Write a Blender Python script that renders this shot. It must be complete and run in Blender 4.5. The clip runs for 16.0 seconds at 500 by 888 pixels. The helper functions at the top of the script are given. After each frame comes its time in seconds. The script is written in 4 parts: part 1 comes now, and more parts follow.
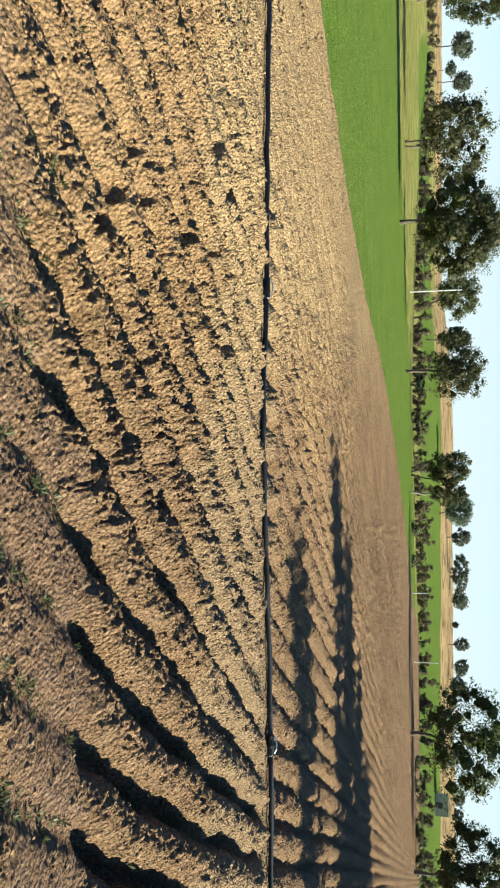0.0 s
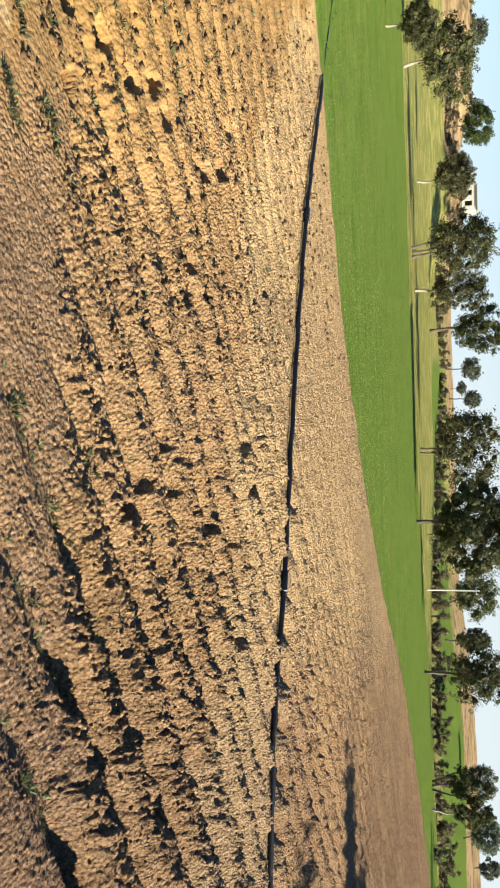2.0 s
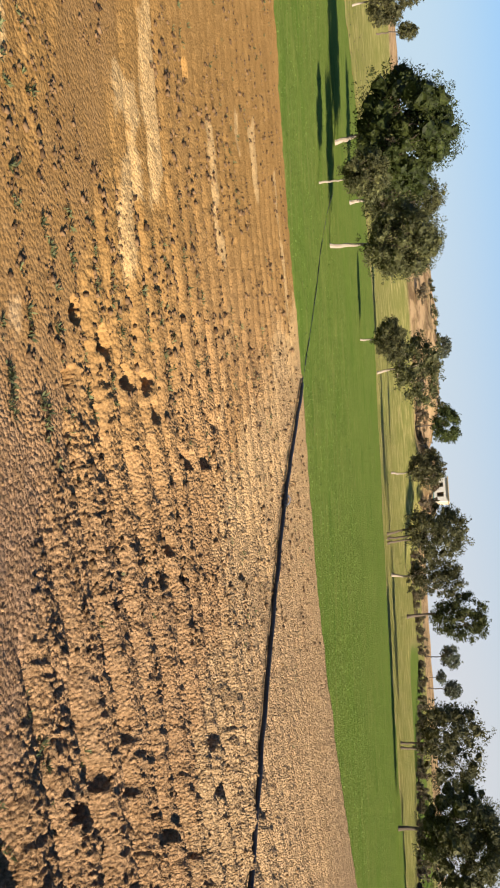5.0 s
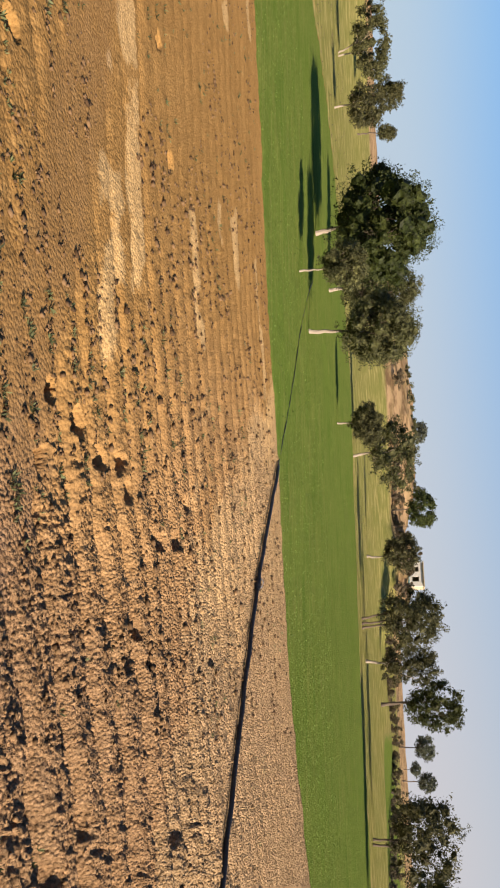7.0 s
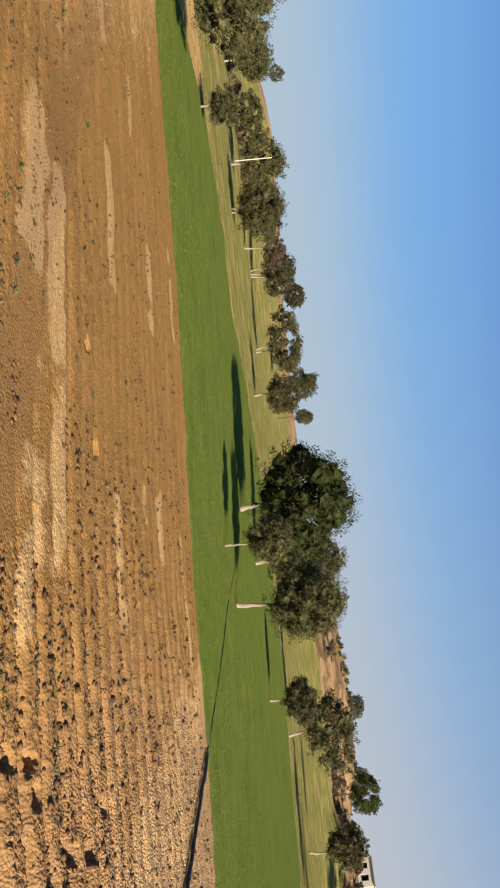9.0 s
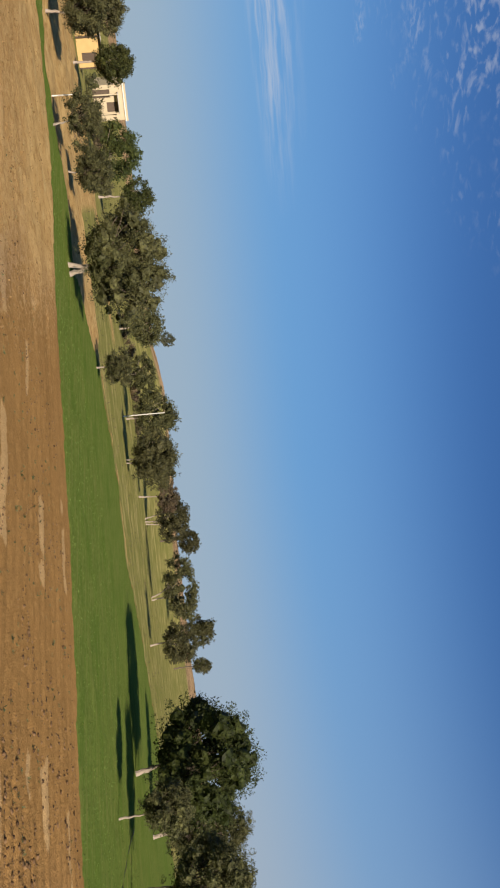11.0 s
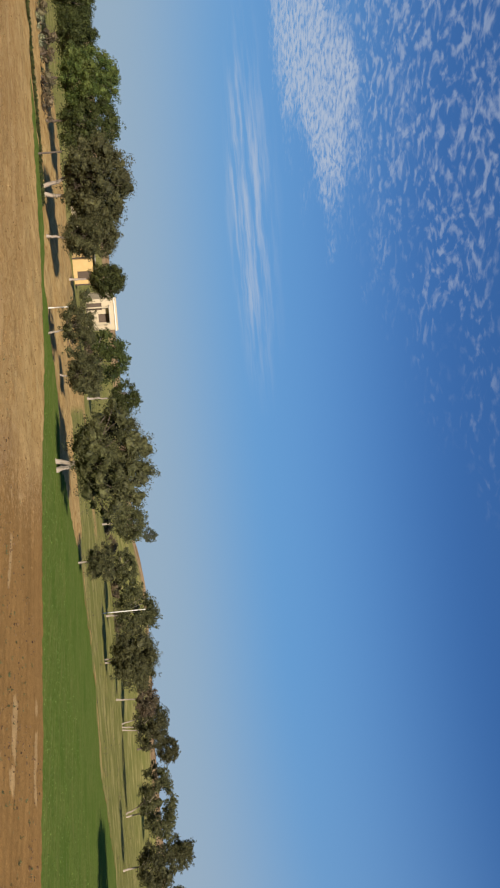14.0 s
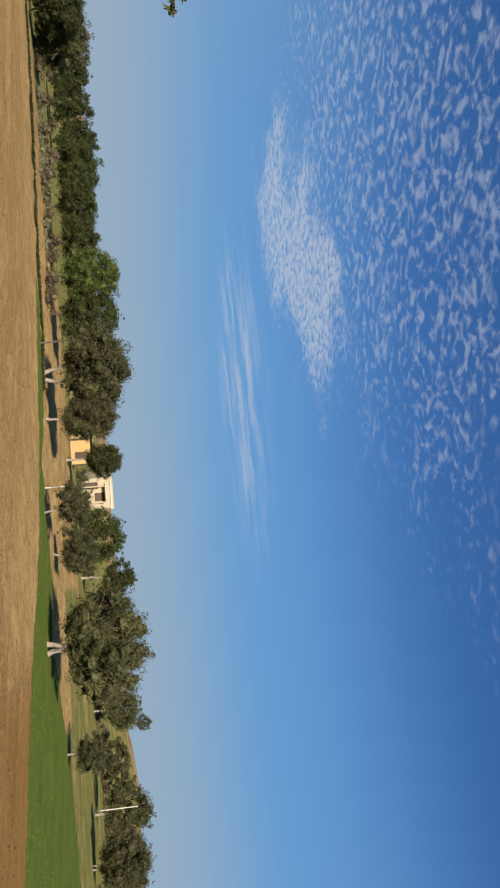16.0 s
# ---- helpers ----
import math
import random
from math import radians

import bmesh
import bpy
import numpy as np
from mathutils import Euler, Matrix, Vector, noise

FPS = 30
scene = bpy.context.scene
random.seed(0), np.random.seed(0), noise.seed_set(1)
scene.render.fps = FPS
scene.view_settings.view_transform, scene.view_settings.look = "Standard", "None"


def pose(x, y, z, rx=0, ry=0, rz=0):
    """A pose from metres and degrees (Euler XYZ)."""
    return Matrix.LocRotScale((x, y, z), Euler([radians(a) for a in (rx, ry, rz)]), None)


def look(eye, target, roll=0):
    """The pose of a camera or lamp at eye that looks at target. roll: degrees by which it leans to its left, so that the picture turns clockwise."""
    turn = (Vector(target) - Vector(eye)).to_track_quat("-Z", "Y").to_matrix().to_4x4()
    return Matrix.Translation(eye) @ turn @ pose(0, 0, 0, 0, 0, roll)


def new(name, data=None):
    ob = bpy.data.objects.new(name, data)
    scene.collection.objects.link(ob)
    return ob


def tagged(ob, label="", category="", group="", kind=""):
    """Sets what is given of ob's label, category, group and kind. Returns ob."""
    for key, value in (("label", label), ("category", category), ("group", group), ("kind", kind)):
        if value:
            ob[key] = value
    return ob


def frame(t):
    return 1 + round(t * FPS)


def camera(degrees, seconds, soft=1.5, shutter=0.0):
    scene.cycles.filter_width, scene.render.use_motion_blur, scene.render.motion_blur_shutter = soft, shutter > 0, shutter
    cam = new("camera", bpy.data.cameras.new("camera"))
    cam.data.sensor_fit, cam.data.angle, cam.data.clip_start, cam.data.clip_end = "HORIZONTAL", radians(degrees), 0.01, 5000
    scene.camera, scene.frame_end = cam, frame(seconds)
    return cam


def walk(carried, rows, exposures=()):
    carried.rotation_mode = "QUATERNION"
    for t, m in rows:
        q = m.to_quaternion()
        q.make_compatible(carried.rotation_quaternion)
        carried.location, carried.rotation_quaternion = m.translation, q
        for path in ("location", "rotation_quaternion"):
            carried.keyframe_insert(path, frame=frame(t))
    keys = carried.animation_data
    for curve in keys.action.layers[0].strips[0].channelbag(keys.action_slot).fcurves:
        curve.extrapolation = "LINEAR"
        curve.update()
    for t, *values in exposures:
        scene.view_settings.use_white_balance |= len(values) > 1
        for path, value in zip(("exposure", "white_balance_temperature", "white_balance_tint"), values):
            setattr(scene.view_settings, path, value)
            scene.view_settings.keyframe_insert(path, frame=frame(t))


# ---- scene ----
# ---- camera and its walk: a phone held sideways, panning to the left ----
cam = camera(34.71, 16.0, soft=2.1)
# seconds, x, y, z, heading to the left, pitch, turn about the lens axis
ROWS = [
    (0.0, 0.111, 0.014, 2.111, 0.000, -12.700, 90.000),
    (0.5, 0.107, 0.013, 2.100, 7.240, -13.254, 89.711),
    (1.0, 0.105, 0.017, 2.097, 12.592, -13.361, 89.511),
    (1.5, 0.082, 0.043, 2.100, 17.120, -13.592, 89.099),
    (2.0, 0.070, 0.031, 2.099, 20.973, -13.623, 88.490),
    (2.5, 0.060, 0.046, 2.096, 23.121, -12.876, 89.456),
    (3.0, 0.053, 0.056, 2.089, 24.958, -12.931, 89.717),
    (3.5, 0.038, 0.052, 2.096, 28.921, -12.441, 88.860),
    (4.0, 0.030, 0.033, 2.099, 34.079, -12.204, 88.168),
    (6.5, -0.007, -0.010, 2.152, 45.418, -9.589, 86.483),
    (7.0, -0.020, -0.008, 2.148, 46.683, -9.242, 87.248),
    (7.5, -0.055, -0.021, 2.150, 49.724, -9.151, 87.598),
    (8.0, -0.089, -0.016, 2.155, 55.430, -8.923, 87.310),
    (8.5, -0.080, -0.033, 2.174, 60.903, -7.622, 85.340),
    (9.0, -0.070, -0.046, 2.212, 65.652, -2.670, 83.925),
    (9.5, -0.049, -0.066, 2.240, 73.103, 2.469, 82.340),
    (10.0, -0.074, -0.074, 2.238, 76.961, 4.548, 82.426),
    (12.5, -0.147, -0.019, 2.178, 89.107, 8.949, 84.069),
    (13.0, -0.124, -0.011, 2.171, 91.275, 9.277, 84.847),
    (13.5, -0.041, -0.003, 2.166, 93.397, 8.905, 85.071),
    (14.0, 0.014, 0.003, 2.162, 95.965, 9.523, 84.727),
    (14.5, 0.040, 0.004, 2.159, 97.990, 10.195, 85.275),
    (15.0, 0.057, 0.006, 2.157, 100.280, 10.350, 85.234),
    (15.5, 0.018, -0.001, 2.155, 103.629, 10.429, 84.846),
    (16.0, -0.032, -0.009, 2.153, 108.619, 10.894, 85.845),
]
EXPOSURES = [(0.0, 1.85, 6000, -12), (1.5, 1.79, 6220, -6), (4.0, 1.57, 6500, 3), (6.5, 1.24, 6800, 12), (8.5, 1.12, 6850, 13), (10.0, 0.83, 6700, 12), (12.5, 0.67, 6180, 9), (16.0, 0.63, 6200, 9)]
walk(cam, [(t, pose(x, y, z) @ pose(0, 0, 0, 90 + pitch, 0, yaw) @ pose(0, 0, 0, 0, 0, turn)) for t, x, y, z, yaw, pitch, turn in ROWS], EXPOSURES)

# ---- sun and sky ----
SUN_RIGHT, SUN_HIGH = 79.0, 22.5  # degrees to the right of +y, and above the horizon
to_sun = Vector((math.sin(radians(SUN_RIGHT)) * math.cos(radians(SUN_HIGH)), math.cos(radians(SUN_RIGHT)) * math.cos(radians(SUN_HIGH)), math.sin(radians(SUN_HIGH))))
sun_data = bpy.data.lights.new("sun", "SUN")
sun_data.energy, sun_data.angle, sun_data.color = 5.0, radians(0.53), (1.0, 0.87, 0.70)
sun = new("sun", sun_data)
sun.matrix_world = look((0, 0, 60), Vector((0, 0, 60)) - to_sun)


class Graph:
    """A small builder for node trees."""

    def __init__(self, tree):
        self.nodes, self.links = tree.nodes, tree.links
        self.nodes.clear()

    def put(self, socket, value):
        if isinstance(value, bpy.types.NodeSocket):
            self.links.new(value, socket)
        elif value is not None:
            socket.default_value = value

    def add(self, kind, settings=None, **values):
        node = self.nodes.new(kind)
        for key, value in (settings or {}).items():
            setattr(node, key, value)
        for key, value in values.items():
            self.put(node.inputs[key.replace("_", " ")], value)
        return node

    def math(self, op, a, b=0.5, c=0.5, clamp=False):
        node = self.nodes.new("ShaderNodeMath")
        node.operation, node.use_clamp = op, clamp
        for i, value in enumerate((a, b, c)):
            self.put(node.inputs[i], value)
        return node.outputs[0]

    def vec(self, op, a, b=(0, 0, 0)):
        node = self.nodes.new("ShaderNodeVectorMath")
        node.operation = op
        self.put(node.inputs[0], a)
        if op == "SCALE":
            self.put(node.inputs[3], b)
        else:
            self.put(node.inputs[1], b)
        return node.outputs[1] if op in ("DOT_PRODUCT", "LENGTH") else node.outputs[0]

    def mix(self, factor, a, b):
        node = self.nodes.new("ShaderNodeMix")
        node.data_type = "RGBA"
        self.put(node.inputs[0], factor)
        self.put(node.inputs[6], a)
        self.put(node.inputs[7], b)
        return node.outputs[2]

    def noise(self, vector, scale, detail=4, rough=0.55):
        return self.add("ShaderNodeTexNoise", Vector=vector, Scale=scale, Detail=detail, Roughness=rough).outputs[0]

    def span(self, value, low, high, to_low=0.0, to_high=1.0, smooth=True):
        node = self.nodes.new("ShaderNodeMapRange")
        node.interpolation_type = "SMOOTHSTEP" if smooth else "LINEAR"
        for i, item in enumerate((value, low, high, to_low, to_high)):
            self.put(node.inputs[i], item)
        return node.outputs[0]

    def attribute(self, name):
        return self.add("ShaderNodeAttribute", {"attribute_name": name}).outputs["Fac"]


world = bpy.data.worlds.new("sky")
scene.world = world
world.use_nodes = True
g = Graph(world.node_tree)
sky = g.add("ShaderNodeTexSky", {"sky_type": "NISHITA", "sun_disc": False, "sun_elevation": radians(SUN_HIGH), "sun_rotation": radians(SUN_RIGHT),
                                 "altitude": 300.0, "air_density": 1.0, "dust_density": 1.9, "ozone_density": 3.0})
way = g.add("ShaderNodeTexCoord").outputs["Generated"]
axes = g.add("ShaderNodeSeparateXYZ", Vector=way)
up = g.math("MAXIMUM", axes.outputs[2], 0.02)
# a thin layer of altocumulus, laid out on a level plane high above
flat_x, flat_y = g.math("DIVIDE", axes.outputs[0], up), g.math("DIVIDE", axes.outputs[1], up)
layer = g.add("ShaderNodeCombineXYZ", X=flat_x, Y=flat_y).outputs[0]
wobble = g.add("ShaderNodeTexNoise", Vector=layer, Scale=5.0, Detail=2.0).outputs["Color"]
bent = g.vec("ADD", layer, g.vec("SCALE", g.vec("SUBTRACT", wobble, (0.5, 0.5, 0.5)), 0.14))
broad = g.noise(layer, 2.1, 4)


def patch(middle, angle, stretch):
    """Distance from a cloud patch's middle, with its long side turned by that angle."""
    turned = g.add("ShaderNodeVectorRotate", {"rotation_type": "Z_AXIS"}, Vector=g.vec("SUBTRACT", bent, middle), Angle=radians(angle)).outputs[0]
    return g.vec("LENGTH", g.vec("MULTIPLY", turned, stretch))


# dense bank, scattered flecks and long wisps
bank_far = g.math("ADD", patch((-3.25, -2.05, 0.0), -55, (0.85, 1.55, 0.0)), g.math("MULTIPLY", g.math("SUBTRACT", broad, 0.5), 2.2))
bank = g.span(bank_far, 1.05, 0.35)
field_far = g.math("ADD", patch((-1.75, -1.75, 0.0), -60, (0.55, 0.75, 0.0)), g.math("MULTIPLY", g.math("SUBTRACT", g.noise(layer, 2.6, 3), 0.5), 1.1))
flecks = g.span(field_far, 1.15, 0.55)
cells = g.noise(bent, 25.0, 3, 0.5)
tight = g.noise(bent, 30.0, 3, 0.6)
puffs = g.math("MAXIMUM", g.math("MULTIPLY", g.span(g.math("ADD", tight, g.math("MULTIPLY", bank, 0.2)), 0.46, 0.82), g.math("MULTIPLY", bank, 0.95)),
               g.math("MULTIPLY", g.span(g.math("ADD", cells, g.math("MULTIPLY", g.span(field_far, 1.1, 0.3), 0.07)), 0.5, 0.76), g.math("MULTIPLY", flecks, 0.52)))
streak = g.noise(g.vec("MULTIPLY", g.add("ShaderNodeVectorRotate", {"rotation_type": "Z_AXIS"}, Vector=bent, Angle=radians(-97)).outputs[0], (0.8, 2.8, 1.0)), 1.8, 4, 0.6)
wisp_far = patch((-5.0, -2.1, 0.0), -97, (0.7, 0.95, 0.0))
wisps = g.math("MULTIPLY", g.span(streak, 0.36, 0.76), g.span(wisp_far, 1.05, 0.25))
cover = g.math("MULTIPLY", g.math("MAXIMUM", g.math("MULTIPLY", puffs, 0.8), g.math("MULTIPLY", wisps, 0.7)), g.span(axes.outputs[2], 0.12, 0.165), clamp=True)
deep = g.vec("MULTIPLY", sky.outputs[0], (0.57, 0.94, 1.38))
# dusty air: paler and whiter towards the sun's side, cyan and blue away from it
sunward = g.span(g.vec("DOT_PRODUCT", way, (math.sin(radians(SUN_RIGHT)), math.cos(radians(SUN_RIGHT)), 0.0)), -0.92, -0.15, 0.0, 1.0, False)
mid_air = g.mix(sunward, (2.35, 5.25, 9.2, 1), (5.1, 5.95, 6.8, 1))
deep = g.mix(g.math("MULTIPLY", g.span(axes.outputs[2], 0.42, 0.12), 0.85), deep, mid_air)
clouded = g.mix(cover, deep, (7.6, 8.2, 9.3, 1.0))
# dust haze that pales the sky towards the horizon
haze = g.math("MULTIPLY", g.span(axes.outputs[2], 0.19, 0.02), 0.88)
hazed = g.mix(haze, clouded, g.mix(sunward, (5.1, 6.5, 7.7, 1), (6.3, 6.25, 6.7, 1)))
back = g.add("ShaderNodeBackground", Color=hazed, Strength=0.0425)
g.links.new(back.outputs[0], g.add("ShaderNodeOutputWorld").inputs["Surface"])


# ---- materials ----
def material(name):
    made = bpy.data.materials.new(name)
    made.use_nodes = True
    return made, Graph(made.node_tree)


def finish(g, colour, rough=0.9, bump=None, strength=0.5, distance=0.02, metal=0.0, spec=0.2):
    surface = g.add("ShaderNodeBsdfPrincipled", Base_Color=colour, Roughness=rough, Metallic=metal)
    surface.inputs["Specular IOR Level"].default_value = spec
    if bump is not None:
        g.put(surface.inputs["Normal"], g.add("ShaderNodeBump", Height=bump, Strength=strength, Distance=distance).outputs[0])
    g.links.new(surface.outputs[0], g.add("ShaderNodeOutputMaterial").inputs["Surface"])
    return surface


def place(g):
    return g.add("ShaderNodeNewGeometry").outputs["Position"]


def soil_colour(g, p):
    """Dry ploughed loam: reddish brown, paler and stonier where the mask says so."""
    fine, mid, wide = g.noise(p, 42.0, 6, 0.75), g.noise(p, 6.0, 4), g.noise(p, 0.55, 3)
    cell = g.add("ShaderNodeTexVoronoi", Vector=g.vec("ADD", p, g.vec("SCALE", g.add("ShaderNodeTexNoise", Vector=p, Scale=30.0).outputs["Color"], 0.03)), Scale=44.0)
    grit = cell.outputs["Distance"]
    tone = g.span(g.add("ShaderNodeSeparateXYZ", Vector=cell.outputs["Color"]).outputs[0], 0.0, 1.0, -0.27, 0.27, False)
    # the loam on the left is finer, and streaks follow the plough's rows
    rich = g.attribute("rich")
    tone = g.math("MULTIPLY", tone, g.span(rich, -0.2, 0.6, 1.0, 0.25))
    along = g.add("ShaderNodeCombineXYZ", X=g.math("MULTIPLY", g.attribute("row"), 1.5), Y=g.math("MULTIPLY", g.vec("DOT_PRODUCT", p, (0.5, 0.86, 0.0)), 0.12)).outputs[0]
    streaks = g.math("MULTIPLY", g.math("SUBTRACT", g.noise(along, 1.0, 5, 0.75), 0.5), g.span(g.vec("LENGTH", p), 10, 22, 0.25, 1.1))
    tone = g.math("ADD", g.math("ADD", tone, streaks), 1.0)
    fine = g.math("ADD", 0.5, g.math("MULTIPLY", g.math("SUBTRACT", fine, 0.5), g.span(rich, -0.1, 0.7, 1.0, 0.4)))
    brown = g.mix(g.span(fine, 0.35, 0.65), (0.27, 0.15, 0.064, 1), (0.58, 0.355, 0.16, 1))
    brown = g.mix(g.math("MULTIPLY", g.span(mid, 0.45, 0.75), 0.5), brown, (0.58, 0.365, 0.175, 1))
    brown = g.mix(g.math("MULTIPLY", g.span(wide, 0.4, 0.7), 0.4), brown, (0.52, 0.315, 0.145, 1))
    damp = g.math("MULTIPLY", g.span(g.noise(p, 9.0, 5, 0.7), 0.56, 0.7), 0.5)
    brown = g.mix(damp, brown, (0.2, 0.105, 0.042, 1))
    pale = g.mix(g.span(fine, 0.35, 0.65), (0.33, 0.215, 0.105, 1), (0.67, 0.475, 0.255, 1))
    pale = g.mix(g.math("MULTIPLY", g.span(grit, 0.42, 0.15), 0.45), pale, (0.62, 0.46, 0.28, 1))
    brown = g.vec("MULTIPLY", brown, g.mix(rich, (0.8, 0.815, 0.98, 1), (0.79, 0.745, 0.585, 1)))
    pale = g.vec("MULTIPLY", pale, g.mix(rich, (0.81, 0.775, 0.82, 1), (1.06, 0.99, 0.84, 1)))
    # greyer dust on the trodden strip; backlit shade darkens the soil colour on the right
    trod = g.mix(g.math("MULTIPLY", g.attribute("path"), g.span(mid, 0.3, 0.6, 0.35, 0.8)), (1, 1, 1, 1), (0.86, 0.87, 1.0, 1))
    right_side = g.mix(g.span(rich, 0.0, -1.0, 0.0, 1.0, False), (1, 1, 1, 1), (0.75, 0.755, 0.85, 1))
    blend = g.span(g.math("ADD", g.attribute("pale"), g.math("ADD", g.math("MULTIPLY", g.math("SUBTRACT", mid, 0.5), 1.1), g.math("MULTIPLY", g.math("SUBTRACT", g.noise(p, 16.0, 4, 0.7), 0.5), 1.2))), 0.2, 0.8)
    return g.vec("SCALE", g.vec("MULTIPLY", g.vec("MULTIPLY", g.mix(blend, brown, pale), right_side), trod), g.math("MULTIPLY", tone, 0.745)), fine, mid


GROUND, g = material("ploughed_ground")
p = place(g)
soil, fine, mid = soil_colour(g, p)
flat = g.vec("MULTIPLY", p, (1, 1, 0.2))
tuft, patch = g.noise(flat, 9.0, 5, 0.65), g.noise(flat, 0.16, 4)
rows = g.noise(g.vec("MULTIPLY", g.add("ShaderNodeVectorRotate", {"rotation_type": "Z_AXIS"}, Vector=flat, Angle=radians(-32)).outputs[0], (0.12, 3.0, 1.0)), 1.0, 3)
along = g.add("ShaderNodeVectorRotate", {"rotation_type": "Z_AXIS"}, Vector=flat, Angle=radians(-32)).outputs[0]
drill, blotch = g.noise(g.vec("MULTIPLY", along, (0.1, 1.0, 1.0)), 4.5, 3, 0.6), g.noise(g.vec("MULTIPLY", along, (0.35, 1.0, 1.0)), 0.75, 5, 0.65)
crop = g.mix(g.span(tuft, 0.32, 0.68), (0.085, 0.125, 0.022, 1), (0.145, 0.2, 0.042, 1))
crop = g.mix(g.math("MULTIPLY", g.span(rows, 0.42, 0.68), 0.4), crop, (0.155, 0.178, 0.042, 1))
crop = g.mix(g.math("MULTIPLY", g.span(drill, 0.48, 0.64), 0.55), crop, (0.195, 0.205, 0.055, 1))
crop = g.mix(g.math("MULTIPLY", g.span(blotch, 0.52, 0.66), 0.55), crop, (0.08, 0.135, 0.022, 1))
crop = g.mix(g.math("MULTIPLY", g.span(patch, 0.5, 0.72), 0.4), crop, (0.1, 0.165, 0.024, 1))
thin = g.math("MULTIPLY", g.span(g.noise(g.vec("MULTIPLY", along, (0.45, 1.0, 1.0)), 1.7, 5, 0.7), 0.61, 0.7), 0.6)
crop = g.mix(thin, crop, (0.21, 0.2, 0.065, 1))
stubble = g.noise(g.vec("MULTIPLY", g.add("ShaderNodeVectorRotate", {"rotation_type": "Z_AXIS"}, Vector=flat, Angle=radians(-70)).outputs[0], (0.65, 1.1, 1.0)), 0.42, 5, 0.7)
dry = g.mix(g.span(stubble, 0.42, 0.7), (0.2, 0.2, 0.055, 1), (0.43, 0.35, 0.135, 1))
dry = g.mix(g.math("MULTIPLY", g.span(tuft, 0.4, 0.7), 0.35), dry, (0.22, 0.2, 0.07, 1))
sand = g.mix(g.span(g.noise(flat, 0.7, 5), 0.35, 0.65), (0.44, 0.275, 0.105, 1), (0.58, 0.39, 0.16, 1))
sand = g.mix(g.math("MULTIPLY", g.span(g.noise(flat, 2.4, 5, 0.7), 0.5, 0.62), 0.7), sand, (0.28, 0.16, 0.055, 1))
sand = g.mix(g.math("MULTIPLY", g.span(g.noise(flat, 1.1, 4, 0.7), 0.56, 0.66), 0.6), sand, (0.6, 0.45, 0.2, 1))
eroded = g.mix(g.span(g.noise(flat, 0.16, 6, 0.72), 0.46, 0.6), (0.45, 0.3, 0.16, 1), (0.17, 0.105, 0.056, 1))
sand = g.mix(g.span(g.vec("LENGTH", flat), 95, 125), sand, eroded)
sand = g.mix(g.math("MULTIPLY", g.span(g.noise(flat, 0.07, 5, 0.7), 0.5, 0.62), 0.6), sand, (0.3, 0.215, 0.1, 1))
colour = g.mix(g.span(g.attribute("dry"), 0.25, 0.75), soil, dry)
colour = g.mix(g.span(g.math("ADD", g.attribute("sand"), g.math("MULTIPLY", g.math("SUBTRACT", tuft, 0.5), 0.5)), 0.3, 0.7), colour, sand)
colour = g.mix(g.span(g.math("ADD", g.attribute("crop"), g.math("MULTIPLY", g.math("SUBTRACT", tuft, 0.5), 0.5)), 0.35, 0.65), colour, crop)
cropped = g.math("MULTIPLY", g.span(g.attribute("crop"), 0.3, 0.7, 1.0, 0.55), g.span(g.attribute("rich"), -0.2, 0.75, 1.0, 0.15))
cover_colour = g.mix(g.span(g.math("MAXIMUM", g.attribute("crop"), g.math("MAXIMUM", g.attribute("dry"), g.attribute("sand"))), 0.3, 0.7), colour, g.vec("SCALE", colour, 0.86))
far_rows = g.math("MULTIPLY", g.math("SINE", g.math("MULTIPLY", g.attribute("row"), 2 * math.pi / 0.5)), g.math("MULTIPLY", g.span(g.vec("LENGTH", flat), 13, 22), g.span(g.attribute("crop"), 0.3, 0.6, 0.55, 0.0)))
far_rows = g.math("MULTIPLY", far_rows, g.span(g.noise(p, 1.6, 4, 0.7), 0.35, 0.6, 0.15, 1.3))
far_rows = g.math("ADD", far_rows, g.math("MULTIPLY", g.noise(p, 4.5, 4, 0.75), g.math("MULTIPLY", g.span(g.vec("LENGTH", flat), 11, 20), g.span(g.attribute("crop"), 0.3, 0.6, 2.2, 0.3))))
finish(g, cover_colour, 0.95, g.math("MULTIPLY", cropped, g.math("ADD", far_rows, g.math("ADD", g.math("MULTIPLY", fine, 0.8), g.math("SUBTRACT", g.math("MULTIPLY", g.noise(p, 17.0, 4, 0.65), 0.9), g.math("MULTIPLY", g.add("ShaderNodeTexVoronoi", Vector=p, Scale=33.0).outputs["Distance"], 1.25))))), 0.95, 0.045, spec=0.0)

CLOD, g = material("soil_clods")
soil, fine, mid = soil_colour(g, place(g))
each = g.add("ShaderNodeNewGeometry").outputs["Random Per Island"]
soil = g.mix(g.math("MULTIPLY", each, 0.7), soil, (0.2, 0.115, 0.05, 1))
finish(g, soil, 0.95, fine, 0.5, 0.015, spec=0.1)

# coloured dark brown to stand in for the dark gaps between pale clods
HEADLAND, g = material("dark_headland_clods")
each = g.add("ShaderNodeNewGeometry").outputs["Random Per Island"]
finish(g, g.mix(each, (0.14, 0.082, 0.031, 1), (0.28, 0.175, 0.072, 1)), 0.95, g.noise(place(g), 30.0, 4), 0.5, 0.01, spec=0.1)

